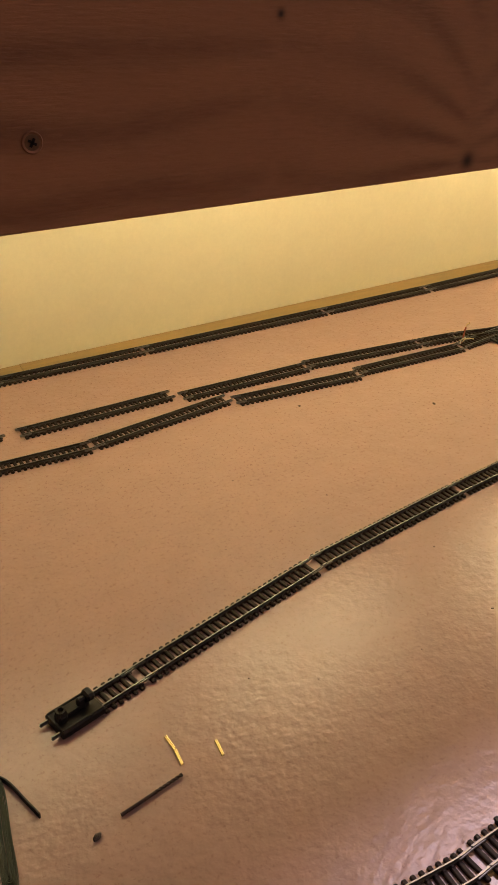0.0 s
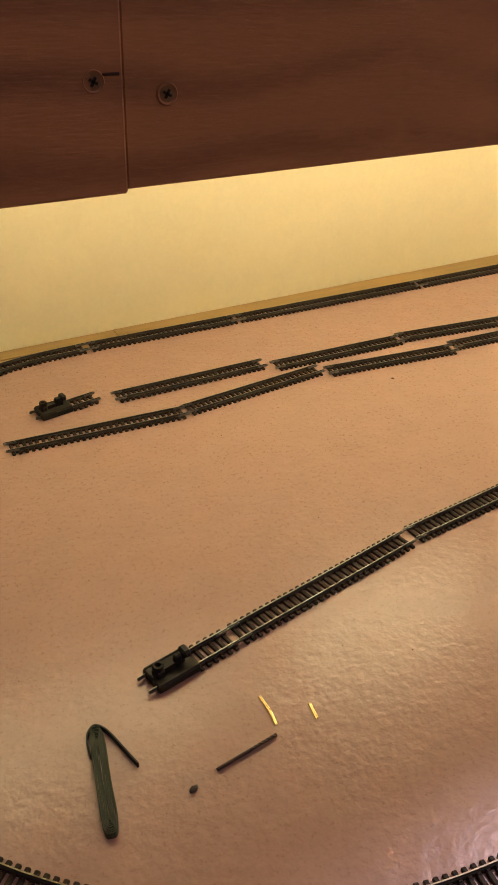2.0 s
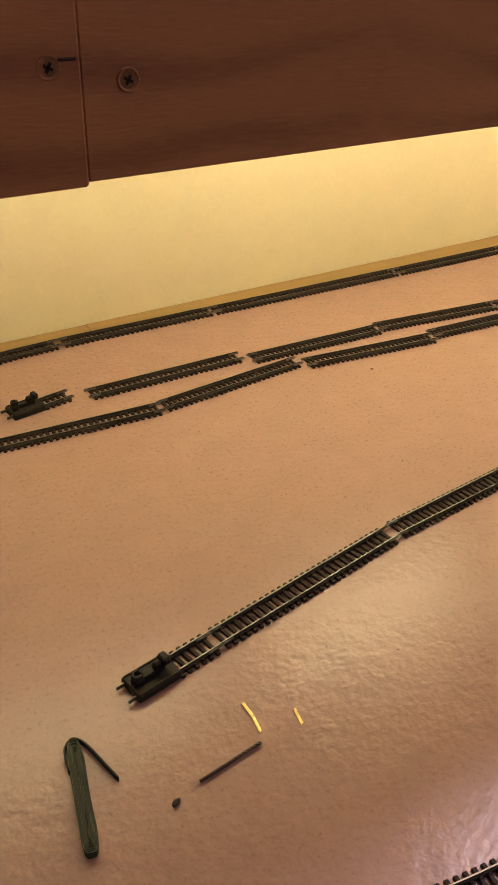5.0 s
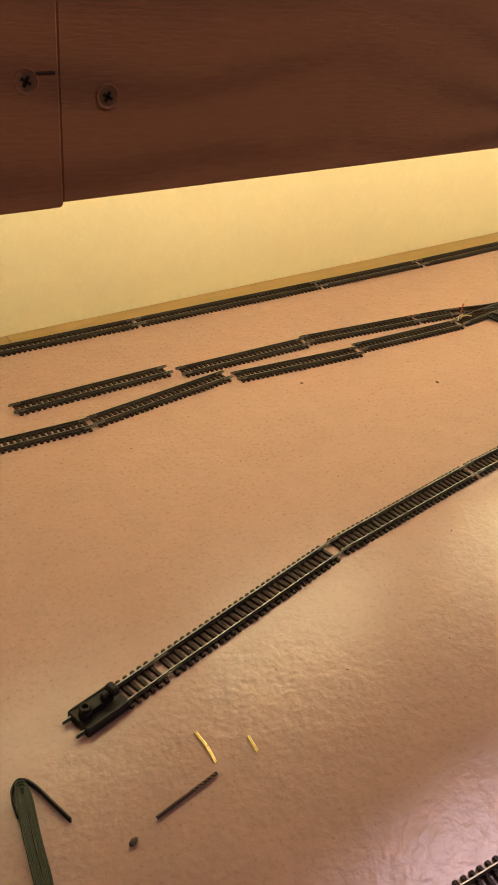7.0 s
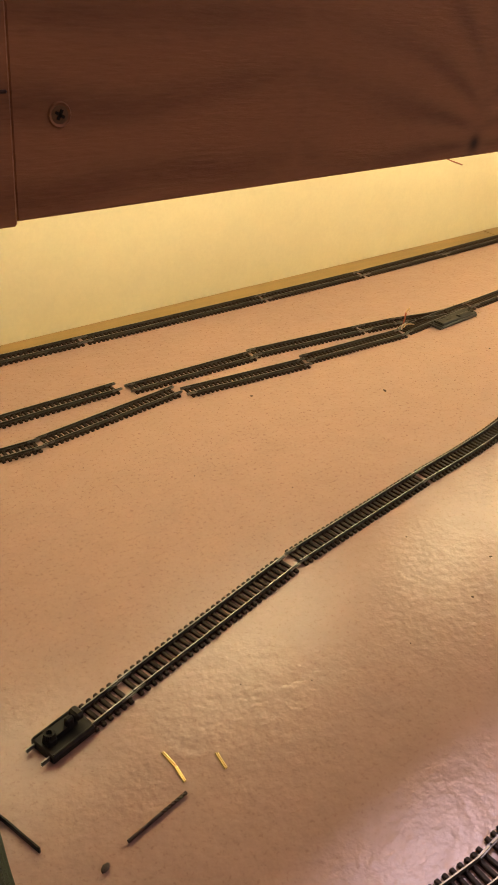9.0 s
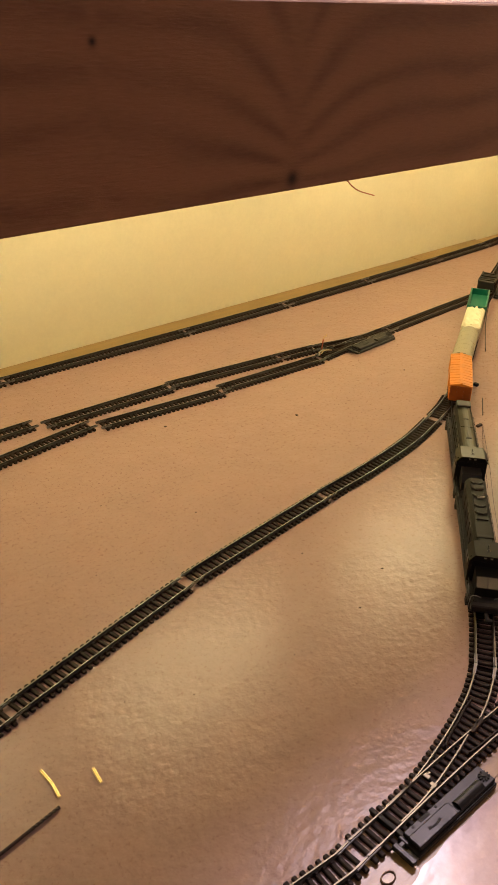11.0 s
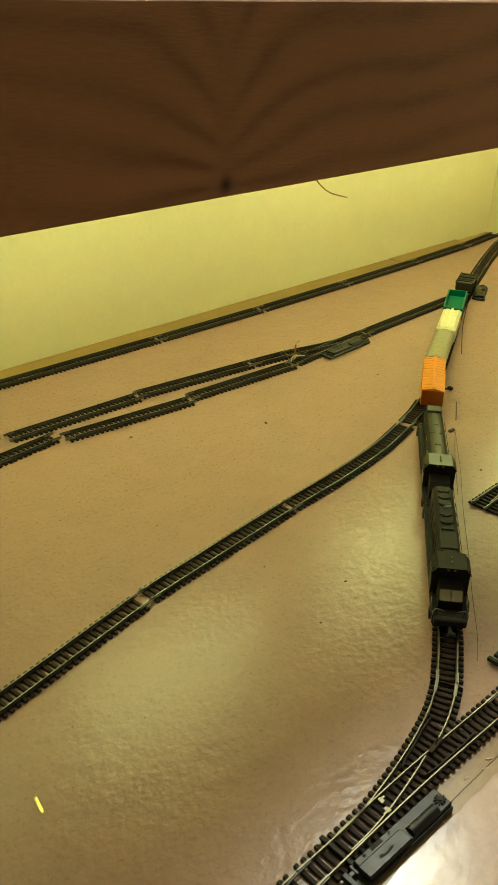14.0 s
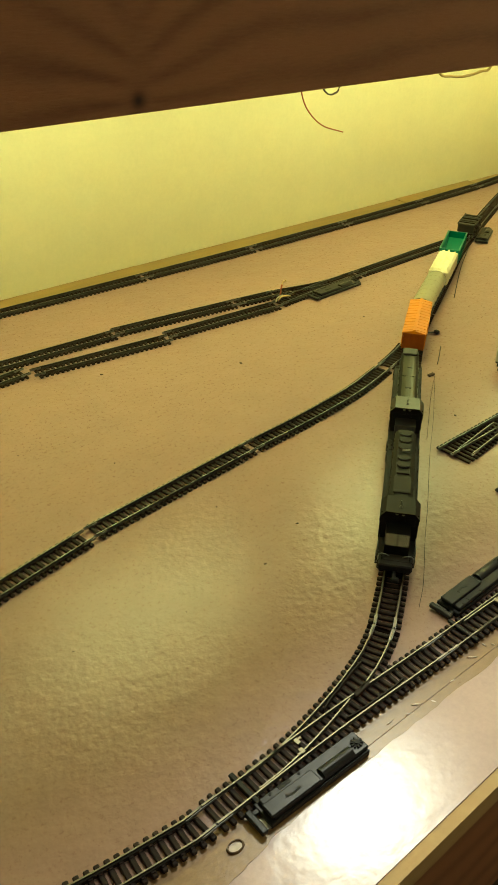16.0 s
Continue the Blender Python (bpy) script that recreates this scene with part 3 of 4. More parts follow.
# back line
arc = [(0.156 + 0.247 * math.cos(a), 0.4545 + 0.247 * math.sin(a)) for a in np.linspace(math.pi, math.pi / 2, 9)]
track(arc[:5], "curved dark model track on the far bend", STEEL, (False, True))
track(arc[4:], "curved dark model track beside the wall", STEEL)
back = [(0.158, 0.7017), (0.282, 0.7036), (0.4625, 0.7060), (0.5865, 0.7085)]
for p, q in zip(back, back[1:]):
    track([p, q], STRAIGHT + " beside the wall")
back2 = [(0.588, 0.7087), (0.712, 0.7138), (0.836, 0.7206), (0.938, 0.7278)]
for p, q in zip(back2, back2[1:]):
    track([p, q], STRAIGHT + " beside the wall")
# two sidings
bumper_track([(0.0952, 0.6175), (0.1405, 0.6268)], "short dark track with black bumper at the siding's end")
for p, q in (((0.152, 0.6211), (0.2665, 0.6249)), ((0.2725, 0.6184), (0.3830, 0.6184)), ((0.3835, 0.6214), (0.4940, 0.6131)), ((0.4950, 0.6131), (0.5335, 0.6096))):
    track([p, q], "loose " + STRAIGHT + " on the siding")
for p, q in (((0.0715, 0.5868), (0.1885, 0.5841)), ((0.1895, 0.5856), (0.3000, 0.6004)), ((0.3040, 0.5952), (0.4120, 0.5883)), ((0.4135, 0.5931), (0.5215, 0.5906))):
    track([p, q], "loose " + STRAIGHT + " on the siding")
turnout([(0.6235, 0.6030), (0.575, 0.5990), (0.5240, 0.5925)], [(0.6235, 0.6030), (0.58, 0.6015), (0.5350, 0.6090)], "dark turnout where the two sidings meet", STEEL, False)
switch_machine((0.585, 0.5885), math.radians(5), -1, "black switch machine beside the siding turnout", 0.052, 0.62)
track([(0.6245, 0.6032), (0.690, 0.6085), (0.772, 0.6145)], STRAIGHT + " leading to the train")
# middle line
bumper_track([(0.0828, 0.3748), (0.1308, 0.3860)], "short dark track with black bumper at the line's end")
track([(0.1313, 0.3863), (0.2468, 0.4125)], STRAIGHT + " on the middle line")
track([(0.2498, 0.4136), (0.3698, 0.4309)], STRAIGHT + " on the middle line")
track([(0.3703, 0.4310), (0.420, 0.4368), (0.470, 0.4455), (0.5128, 0.4580)], "gently curved dark track on the middle line")
track([(0.5158, 0.4592), (0.536, 0.4662), (0.557, 0.4755)], "curved dark track running under the train")
# train line
line = [(0.3255, 0.2715), (0.3345, 0.2779), (0.3510, 0.2910), (0.386, 0.3210), (0.443, 0.3720), (0.5000, 0.4230), (0.540, 0.4570), (0.587, 0.4930), (0.645, 0.5290), (0.692, 0.5580), (0.738, 0.5870), (0.800, 0.6200), (0.8475, 0.6440), (0.915, 0.6770), (0.989, 0.7105)]
LINE, LINE_LEN = curve_pts(line, 0.001)
for f0, f1, metal in ((0.0, 0.155, BRASS), (0.156, 0.31, STEEL), (0.311, 0.465, STEEL), (0.466, 0.60, STEEL), (0.601, 0.72, STEEL), (0.721, 0.86, STEEL), (0.861, 1.0, STEEL)):
    seg = [frame_at(LINE, f0 + (f1 - f0) * k / 4)[0] for k in range(5)]
    track([(p.x, p.y) for p in seg], "curved dark model track under the train", metal)
switch_machine((0.805, 0.6065), math.radians(30), -1, "black switch machine beside the train", 0.038, 0.6)
# corner turnout
track([(0.939, 0.7278), (1.012, 0.7372)], "dark track where lines meet in the corner")
# front line
turnout([(0.2040, 0.2405), (0.27, 0.2450), (0.3360, 0.2470)], [(0.2040, 0.2405), (0.240, 0.2430), (0.2725, 0.2500), (0.3000, 0.2587), (0.3150, 0.2655), (0.3245, 0.2709)], "dark turnout with brass rails on the front line", BRASS)
switch_machine((0.2455, 0.2300), math.radians(2.2), -0.87, "black switch machine with coil cover beside the turnout", 0.052, 0.75)
turnout([(0.3370, 0.2470), (0.40, 0.2500), (0.4620, 0.2535)], [(0.3370, 0.2470), (0.40, 0.2480), (0.4600, 0.2360)], "dark turnout farther along the front line", BRASS)
switch_machine((0.3835, 0.2645), math.radians(5), 1, "black switch machine between the tracks", 0.050, 0.72)
front = [(0.185 - 0.247 * math.sin(a), 0.4872 - 0.247 * math.cos(a)) for a in np.radians(np.linspace(0, 90, 10))]
track([(0.2030, 0.2404), (0.19, 0.2400), *front[1:4]], "curved dark track with brass rails on the front line", BRASS)
track(front[3:7], "curved dark track on the front bend", BRASS)
track(front[6:], "curved dark track on the front bend", BRASS, (True, False))
turnout([(0.5860, 0.3655), (0.525, 0.3605), (0.4640, 0.3560)], [(0.5860, 0.3655), (0.535, 0.3590), (0.4740, 0.3485)], "loose dark turnout lying on the table", STEEL, False)


# ---- rolling stock ----
RAIL_TOP = TIE_TOP + 0.0018


def vehicle(name, f, label, category, wide=1.0):
    """An Empty on the rails at the fraction f of the train line, facing back along it."""
    p, d, s = frame_at(LINE, f)
    th = new(name)
    th.empty_display_size = 0.01
    th.matrix_world = along(p, -d, RAIL_TOP) @ Matrix.Diagonal((1, wide, 1, 1))
    return tagged(th, label, category, "train")


def lp(name, bm, material, th, label="", smooth=False):
    return part(name, bm, material, th, label, smooth, True)


def truck(th, x, axles=2, half=0.0055):
    bm = B()
    for y in (-0.0062, 0.0062):
        box(bm, (x, y, 0.0032), (half * 2 + 0.006, 0.0014, 0.0026), 0.0005)
        for k in range(axles):
            ax = x + (k / (axles - 1) * 2 - 1) * half
            box(bm, (ax, y * 1.12, 0.0030), (0.0022, 0.0010, 0.0022), 0.0003)
    box(bm, (x, 0, 0.0042), (0.004, 0.012, 0.002))
    t = lp("truck", bm, BLACKM, th)
    for k in range(axles):
        ax = x + (k / (axles - 1) * 2 - 1) * half
        bm = B()
        for y in (-0.0044, 0.0044):
            cyl(bm, (ax, y - 0.0006, 0.0026), (ax, y + 0.0006, 0.0026), 0.0026, 16)
        cyl(bm, (ax, -0.0044, 0.0026), (ax, 0.0044, 0.0026), 0.0006, 8)
        w = lp("wheelset", bm, STEEL, t)
    return t


def coupler(th, x, way):
    bm = B()
    box(bm, (x + way * 0.0025, 0, 0.0045), (0.006, 0.0018, 0.0016), 0.0003)
    box(bm, (x + way * 0.0058, 0.0006, 0.0045), (0.0026, 0.0036, 0.0024), 0.0006)
    return lp("coupler", bm, BLACKM, th)


def hood_profile(w, z0, z1, ch):
    h = w / 2
    return ((-h, z0), (h, z0), (h, z1 - ch), (h - ch * 0.9, z1), (-h + ch * 0.9, z1), (-h, z1 - ch))


def locomotive(f, label, paint, fans, length=0.108, striped=True):
    th = vehicle("diesel_locomotive", f, label, "locomotive", 1.1)
    th.location += Vector((-0.0006, 0.0007, 0))
    e = length / 2
    bm = B()
    box(bm, (0, 0, 0.0068), (length - 0.004, 0.0172, 0.0024), 0.0004)
    for s in (-1, 1):
        box(bm, (s * (e - 0.002), 0, 0.0052), (0.004, 0.0160, 0.0066), 0.0008)
        for y in (-0.0078, 0.0078):
            for k in range(3):
                box(bm, (s * (e - 0.0075), y, 0.0022 + 0.0018 * k), (0.005, 0.0024, 0.0005))
    box(bm, (e + 0.0012, 0, 0.0066), (0.0042, 0.0150, 0.0042), 0.0006)
    lp("underframe", bm, BLACKM, th)
    bm = B()
    if fans:
        prism(bm, hood_profile(0.0110, 0.0078, 0.0235, 0.0024), -e + 0.006, 0.0235)
    else:
        rim = [(0.0055 * math.cos(a), 0.0195 + 0.0040 * math.sin(a)) for a in np.linspace(0, math.pi, 11)]
        prism(bm, [(-0.0055, 0.0078), (0.0055, 0.0078), *rim], -e + 0.006, 0.0235)
    bmesh.ops.bevel(bm, geom=[q for q in bm.edges if abs(q.verts[0].co.x - q.verts[1].co.x) > 0.01], offset=0.0004, segments=2, affect="EDGES")
    # smooth hood: darker body below, the olive paint only on its cap
    lp("long_hood", bm, paint if fans else LOCO1, th)
    if not fans:
        cap = [(0.0050 * math.cos(a), 0.0197 + 0.0041 * math.sin(a)) for a in np.linspace(0.12, math.pi - 0.12, 11)]
        low = [(y, z - 0.0006) for y, z in reversed(cap)]
        lp("hood_roof", prism(B(), cap + low, -e + 0.0062, 0.0233), paint, th, "glossy olive rounded roof")
    for k in range(6):
        for s in (-1, 1):
            lp("hood_door", box(B(), (-0.038 + k * 0.0098, s * 0.0056, 0.0145), (0.0080, 0.0004, 0.0105), 0.0001), paint, th)
    if fans:
        for k, x in enumerate((-0.0435, -0.0365, -0.0290, -0.0180, -0.0105)):
            bm = B()
            cyl(bm, (x, 0, 0.0232), (x, 0, 0.0241), 0.0034, 20)
            fan = lp("roof_fan", bm, paint, th)
            # dark crescents on the front half of each fan only
            bm = B()
            n = 20
            for rr in (0.0030, 0.0024):
                tube(bm, [(x + rr * math.cos(a), rr * math.sin(a), 0.0240) for a in np.linspace(-math.pi * 0.42, math.pi * 0.42, n)], 0.0005, 5)
            lp("fan_grille", bm, BLACKM, th)
        bm = B()
        box(bm, (-0.0030, 0, 0.0237), (0.0026, 0.0062, 0.0010), 0.0002)
        lp("exhaust_stack", bm, BLACKM, th)
        bm = B()
        box(bm, (0.0145, 0, 0.0237), (0.0022, 0.0076, 0.0008), 0.0002)
        lp("roof_vent", bm, BLACKM, th)
        bm = B()
        box(bm, (0.0085, 0, 0.0236), (0.0155, 0.0088, 0.0008), 0.0003)
        lp("hood_hatch", bm, paint, th)
        bm = B()
        cyl(bm, (-0.0245, -0.0012, 0.0243), (-0.0245, 0.0030, 0.0250), 0.0004, 8, 0.0008)
        cyl(bm, (-0.0235, -0.0012, 0.0243), (-0.0235, 0.0026, 0.0250), 0.0004, 8, 0.0007)
        lp("air_horn", bm, STEEL, th)
    else:
        bm = B()
        box(bm, (0.006, 0, 0.0236), (0.0018, 0.0034, 0.0007), 0.0002)
        lp("exhaust_stack", bm, BLACKM, th)
        bm = B()
        box(bm, (-0.022, 0.0002, 0.0236), (0.0014, 0.0030, 0.0006), 0.0002)
        lp("roof_vent", bm, BLACKM, th)
        bm = B()
        box(bm, (-0.045, 0, 0.0240), (0.0090, 0.0092, 0.0018), 0.0006)
        lp("radiator_hatch", bm, DARKCAR, th)
        bm = B()
        box(bm, (-0.010, 0, 0.0236), (0.0003, 0.0080, 0.0004))
        lp("panel_joint", bm, paint, th)
    # cab with sloped roof sides and overhanging front
    bm = B()
    cab = ((-0.0088, 0.0078), (0.0088, 0.0078), (0.0088, 0.0225), (0.0062, 0.0256), (-0.0062, 0.0256), (-0.0088, 0.0225))
    prism(bm, cab, 0.0235, 0.0350)
    lp("cab", bm, paint, th)
    bm = B()
    roof = ((-0.0091, 0.0222), (-0.0064, 0.0254), (0.0064, 0.0254), (0.0091, 0.0222), (0.0091, 0.0228), (0.0066, 0.0262), (-0.0066, 0.0262), (-0.0091, 0.0228))
    prism(bm, roof, 0.0228, 0.0372)
    lp("cab_roof", bm, paint, th)
    panes = [((0.0352, y, 0.0195), (0.0005, 0.0046, 0.0042)) for y in (-0.0050, 0.0050)]
    panes += [((0.0352, y, 0.0220), (0.0005, 0.0020, 0.0020)) for y in (-0.0015, 0.0015)]
    panes += [((x, k * 0.0089, 0.0192), (0.0038, 0.0004, 0.0045)) for k in (-1, 1) for x in (0.0265, 0.0315)]
    for c, size in panes:
        lp("cab_window", box(B(), c, size, 0.0001), BLACK, th, "dark glossy cab window")
    lp("cab_front", box(B(), (0.0351, 0, 0.0165), (0.0003, 0.0172, 0.0160)), BLACKM, th, "matt black cab front")
    bm = B()
    cyl(bm, (0.0352, -0.0015, 0.0242), (0.0357, -0.0015, 0.0242), 0.0007, 12)
    cyl(bm, (0.0352, 0.0015, 0.0242), (0.0357, 0.0015, 0.0242), 0.0007, 12)
    lp("headlight", bm, STRIPE, th)
    bm = B()
    cyl(bm, (0.0320, 0, 0.0262), (0.0320, 0, 0.0272), 0.0008, 10, 0.0004)
    cyl(bm, (0.0285, 0, 0.0262), (0.0285, 0, 0.0278), 0.0003, 8)
    lp("roof_beacon", bm, STEEL, th)
    # short nose
    bm = B()
    side = [(0.0350, 0.0078), (0.0478, 0.0078), (0.0478, 0.0135), (0.0440, 0.0178), (0.0350, 0.0182)]
    h = 0.0056
    a = [bm.verts.new((x, -h, z)) for x, z in side]
    c = [bm.verts.new((x, h, z)) for x, z in side]
    for i in range(5):
        bm.faces.new((a[i], a[(i + 1) % 5], c[(i + 1) % 5], c[i]))
    bm.faces.new(a)
    bm.faces.new(list(reversed(c)))
    lp("nose", bm, BLACKM if not striped else paint, th)
    if striped:
        down = Vector((0.0478 - 0.0440, 0, 0.0135 - 0.0178))
        for s in (-1, 1):
            for k in range(5):
                y0 = s * (0.0006 + 0.0010 * k)
                bm = B()
                slant = 0.0030
                t1 = min(1.0, (0.0052 - abs(y0)) / slant)
                p = Vector((0.0441, y0, 0.01795))
                q = p + down * t1 + Vector((0, s * slant * t1, 0))
                if (q - p).length < 0.0006:
                    continue
                w = Vector((0, 0.00028, 0))
                nrm = Vector((0.0043, 0, 0.0038)).normalized() * 0.00012
                vs = [bm.verts.new(v + nrm) for v in (p - w, p + w, q + w, q - w)]
                vl = [bm.verts.new(v - nrm) for v in (p - w, p + w, q + w, q - w)]
                bm.faces.new(vs)
                bm.faces.new(list(reversed(vl)))
                for i in range(4):
                    bm.faces.new((vs[i], vs[(i + 1) % 4], vl[(i + 1) % 4], vl[i]))
                lp("warning_stripe", bm, STRIPE, th, "pale diagonal stripe")
            for t0 in (0.24, 0.50, 0.76):
                p = Vector((0.0441, s * 0.0003, 0.01795)) + down * t0
                q = p + down * (1 - t0) + Vector((0, s * 0.0030 * (1 - t0), 0))
                w = Vector((0, 0.00028, 0))
                up = Vector((0.0043, 0, 0.0038)).normalized() * 0.00012
                bm = B()
                vs = [bm.verts.new(v + up) for v in (p - w, p + w, q + w, q - w)]
                vl = [bm.verts.new(v - up) for v in (p - w, p + w, q + w, q - w)]
                bm.faces.new(vs)
                bm.faces.new(list(reversed(vl)))
                for i in range(4):
                    bm.faces.new((vs[i], vs[(i + 1) % 4], vl[(i + 1) % 4], vl[i]))
                lp("warning_stripe", bm, STRIPE, th, "pale diagonal stripe")
        bm = B()
        for s in (-1, 1):
            tube(bm, smooth3([(e - 0.001, s * 0.0030, 0.0110), (e - 0.0008, s * 0.0052, 0.0122), (e - 0.0012, s * 0.0076, 0.0112), (e - 0.0015, s * 0.0080, 0.0060)], 5), 0.00024, 6)
            tube(bm, smooth3([(e - 0.0095, s * 0.0084, 0.0070), (e - 0.0098, s * 0.0086, 0.0125), (e - 0.0065, s * 0.0086, 0.0118), (e - 0.0060, s * 0.0086, 0.0070)], 5), 0.00024, 6)
        lp("grab_rail", bm, STEEL, th, "thin bright wire grab rails")
    bm = B()
    for s in (-1, 1):
        tube(bm, [(-e + 0.006, s * 0.0082, 0.0128), (0.0225, s * 0.0082, 0.0128)], 0.00016, 5)
        for x in np.linspace(-e + 0.006, 0.0225, 8):
            tube(bm, [(x, s * 0.0082, 0.0078), (x, s * 0.0082, 0.0128)], 0.00016, 5)
        tube(bm, [(0.0395, s * 0.0082, 0.0078), (0.0395, s * 0.0082, 0.0130), (e - 0.003, s * 0.0082, 0.0118), (e - 0.001, s * 0.0062, 0.0118), (e - 0.001, s * 0.0062, 0.0078)], 0.00022, 5)
    lp("handrail", bm, BLACK, th, "thin black handrails")
    bm = B()
    prism(bm, ((-0.0062, 0.0056), (0.0062, 0.0056), (0.0072, 0.0026), (0.0050, 0.0012), (-0.0050, 0.0012), (-0.0072, 0.0026)), -0.014, 0.010)
    lp("fuel_tank", bm, BLACKM, th)
    truck(th, -0.034, 3, 0.010)
    truck(th, 0.032, 3, 0.010)
    coupler(th, e + 0.003, 1)
    coupler(th, -e, -1)
    return th


def car_base(th, length, paint=None):
    bm = B()
    box(bm, (0, 0, 0.0062), (length, 0.0150, 0.0016), 0.0003)
    lp("underframe", bm, BLACKM, th)
    truck(th, -length * 0.33)
    truck(th, length * 0.33)
    coupler(th, length / 2, 1)
    coupler(th, -length / 2, -1)


def boxcar(f, length, paint, label):
    th = vehicle("boxcar", f, label, "freight car")
    car_base(th, length)
    bm = B()
    box(bm, (0, 0, 0.0132), (length, 0.0164, 0.0128), 0.0004)
    lp("body", bm, paint, th)
    bm = B()
    for s in (-1, 1):
        for x in np.linspace(-length / 2 + 0.002, length / 2 - 0.002, 15):
            box(bm, (x, s * 0.0083, 0.0132), (0.0009, 0.0006, 0.0118), 0.0001)
    for s in (-1, 1):
        for z in np.linspace(0.0085, 0.0180, 6):
            box(bm, (s * (length / 2 + 0.0001), 0, z), (0.0007, 0.0150, 0.0008), 0.0001)
    lp("side_rib", bm, paint, th)
    for s in (-1, 1):
        lp("end_panel", box(B(), (s * (length / 2 + 0.0003), 0, 0.0131), (0.0008, 0.0158, 0.0124), 0.0002), RUSTEND, th, "darker red-orange end panel")
        for y in (-0.0076, -0.0026, 0.0026, 0.0076):
            lp("end_post", box(B(), (s * (length / 2 + 0.0009), y, 0.0131), (0.0007, 0.0008, 0.0122), 0.0001), RUSTEND, th)
    bm = B()
    prism(bm, ((-0.0086, 0.0192), (0.0086, 0.0192), (0.0086, 0.0198), (0, 0.0214), (-0.0086, 0.0198)), -length / 2 - 0.0004, length / 2 + 0.0004)
    lp("roof", bm, paint, th)
    for k in range(12):
        x = -length / 2 + (k + 0.5) * length / 12
        bm = B()
        for s in (-1, 1):
            box(bm, (0, 0, 0), (0.0009, 0.0082, 0.0005), 0.0001, Matrix.Translation((x, s * 0.0044, 0.0206)) @ Matrix.Rotation(-s * 0.184, 4, "X"))
        lp("roof_rib", bm, paint, th)
    bm = B()
    box(bm, (0, 0, 0.0217), (length, 0.0024, 0.0006), 0.0001)
    lp("roof_walk", bm, paint, th)
    bm = B()
    for s in (-1, 1):
        box(bm, (0, s * 0.0086, 0.0132), (0.013, 0.0006, 0.0120), 0.0002)
    lp("door", bm, paint, th)
    return th


def round_hopper(f, length, paint, label):
    th = vehicle("covered_hopper", f, label, "freight car")
    car_base(th, length)
    h = 0.0085
    arcp = [(h * math.cos(a), 0.0140 + 0.0074 * math.sin(a)) for a in np.linspace(0, math.pi, 14)]
    bm = B()
    prism(bm, [(-0.0058, 0.0070), (0.0058, 0.0070), *arcp], -length / 2, length / 2)
    lp("body", bm, paint, th)
    bm = B()
    for x in np.linspace(-length / 2 + 0.0006, length / 2 - 0.0006, 7):
        pr = [(y * 1.01, 0.0140 + (z - 0.0140) * 1.01) for y, z in arcp]
        prism(bm, [*pr, (-h * 1.01, 0.0120), (h * 1.01, 0.0120)], x - 0.0004, x + 0.0004)
    lp("band", bm, paint, th)
    bm = B()
    for s in (-1, 1):
        box(bm, (s * (length / 2 + 0.0003), 0, 0.0135), (0.0006, 0.0120, 0.010), 0.0002)
    lp("end_plate", bm, STRIP, th, "tan end plate")
    return th


def cream_car(f, length, paint, label):
    th = vehicle("loaded_hopper", f, label, "freight car")
    car_base(th, length)
    bm = B()
    box(bm, (0, 0, 0.0128), (length, 0.0166, 0.0116), 0.0005)
    lp("body", bm, paint, th)
    bm = B()
    for s in (-1, 1):
        for x in np.linspace(-length / 2 + 0.003, length / 2 - 0.003, 8):
            box(bm, (x, s * 0.0084, 0.0128), (0.0011, 0.0007, 0.0108), 0.0002)
    lp("side_rib", bm, paint, th)
    r = random.Random(8)
    bm = B()
    nx, ny = 16, 8
    g = [[bm.verts.new((-length / 2 + 0.0006 + (length - 0.0012) * i / nx, -0.0080 + 0.0160 * j / ny, 0.0186 + (r.uniform(0.0, 0.0013) + 0.0012 if 0 < i < nx and 0 < j < ny else 0))) for j in range(ny + 1)] for i in range(nx + 1)]
    for i in range(nx):
        for j in range(ny):
            bm.faces.new((g[i][j], g[i + 1][j], g[i + 1][j + 1], g[i][j + 1]))
    lp("load", bm, paint, th, "lumpy cream load")
    bm = B()
    box(bm, (0, 0.0, 0.0205), (length * 0.96, 0.0020, 0.0007), 0.0002)
    lp("roof_walk", bm, paint, th)
    return th


def open_car(f, length, paint, label):
    th = vehicle("open_hopper_car", f, label, "freight car")
    car_base(th, length)
    for s in (-1, 1):
        bm = B()
        box(bm, (0, s * 0.0082, 0.0132), (length, 0.0009, 0.0136), 0.0002)
        box(bm, (0, s * 0.0085, 0.0198), (length, 0.0014, 0.0008), 0.0002)
        for x in np.linspace(-length / 2 + 0.003, length / 2 - 0.003, 7):
            box(bm, (x, s * 0.0089, 0.0130), (0.0010, 0.0008, 0.0120), 0.0002)
        lp("side", bm, paint, th)
        bm = B()
        box(bm, (s * (length / 2 - 0.0004), 0, 0.0132), (0.0009, 0.0160, 0.0136), 0.0002)
        lp("end", bm, paint, th)
        bm = B()
        box(bm, (0, 0, 0), (0.020, 0.0152, 0.0008), 0, Matrix.Translation((s * length * 0.30, 0, 0.0108)) @ Matrix.Rotation(-s * 0.30, 4, "Y"))
        lp("slope_sheet", bm, paint, th)
    bm = B()
    box(bm, (0, 0, 0.0080), (length * 0.96, 0.0154, 0.0012))
    lp("floor_sheet", bm, paint, th)
    return th


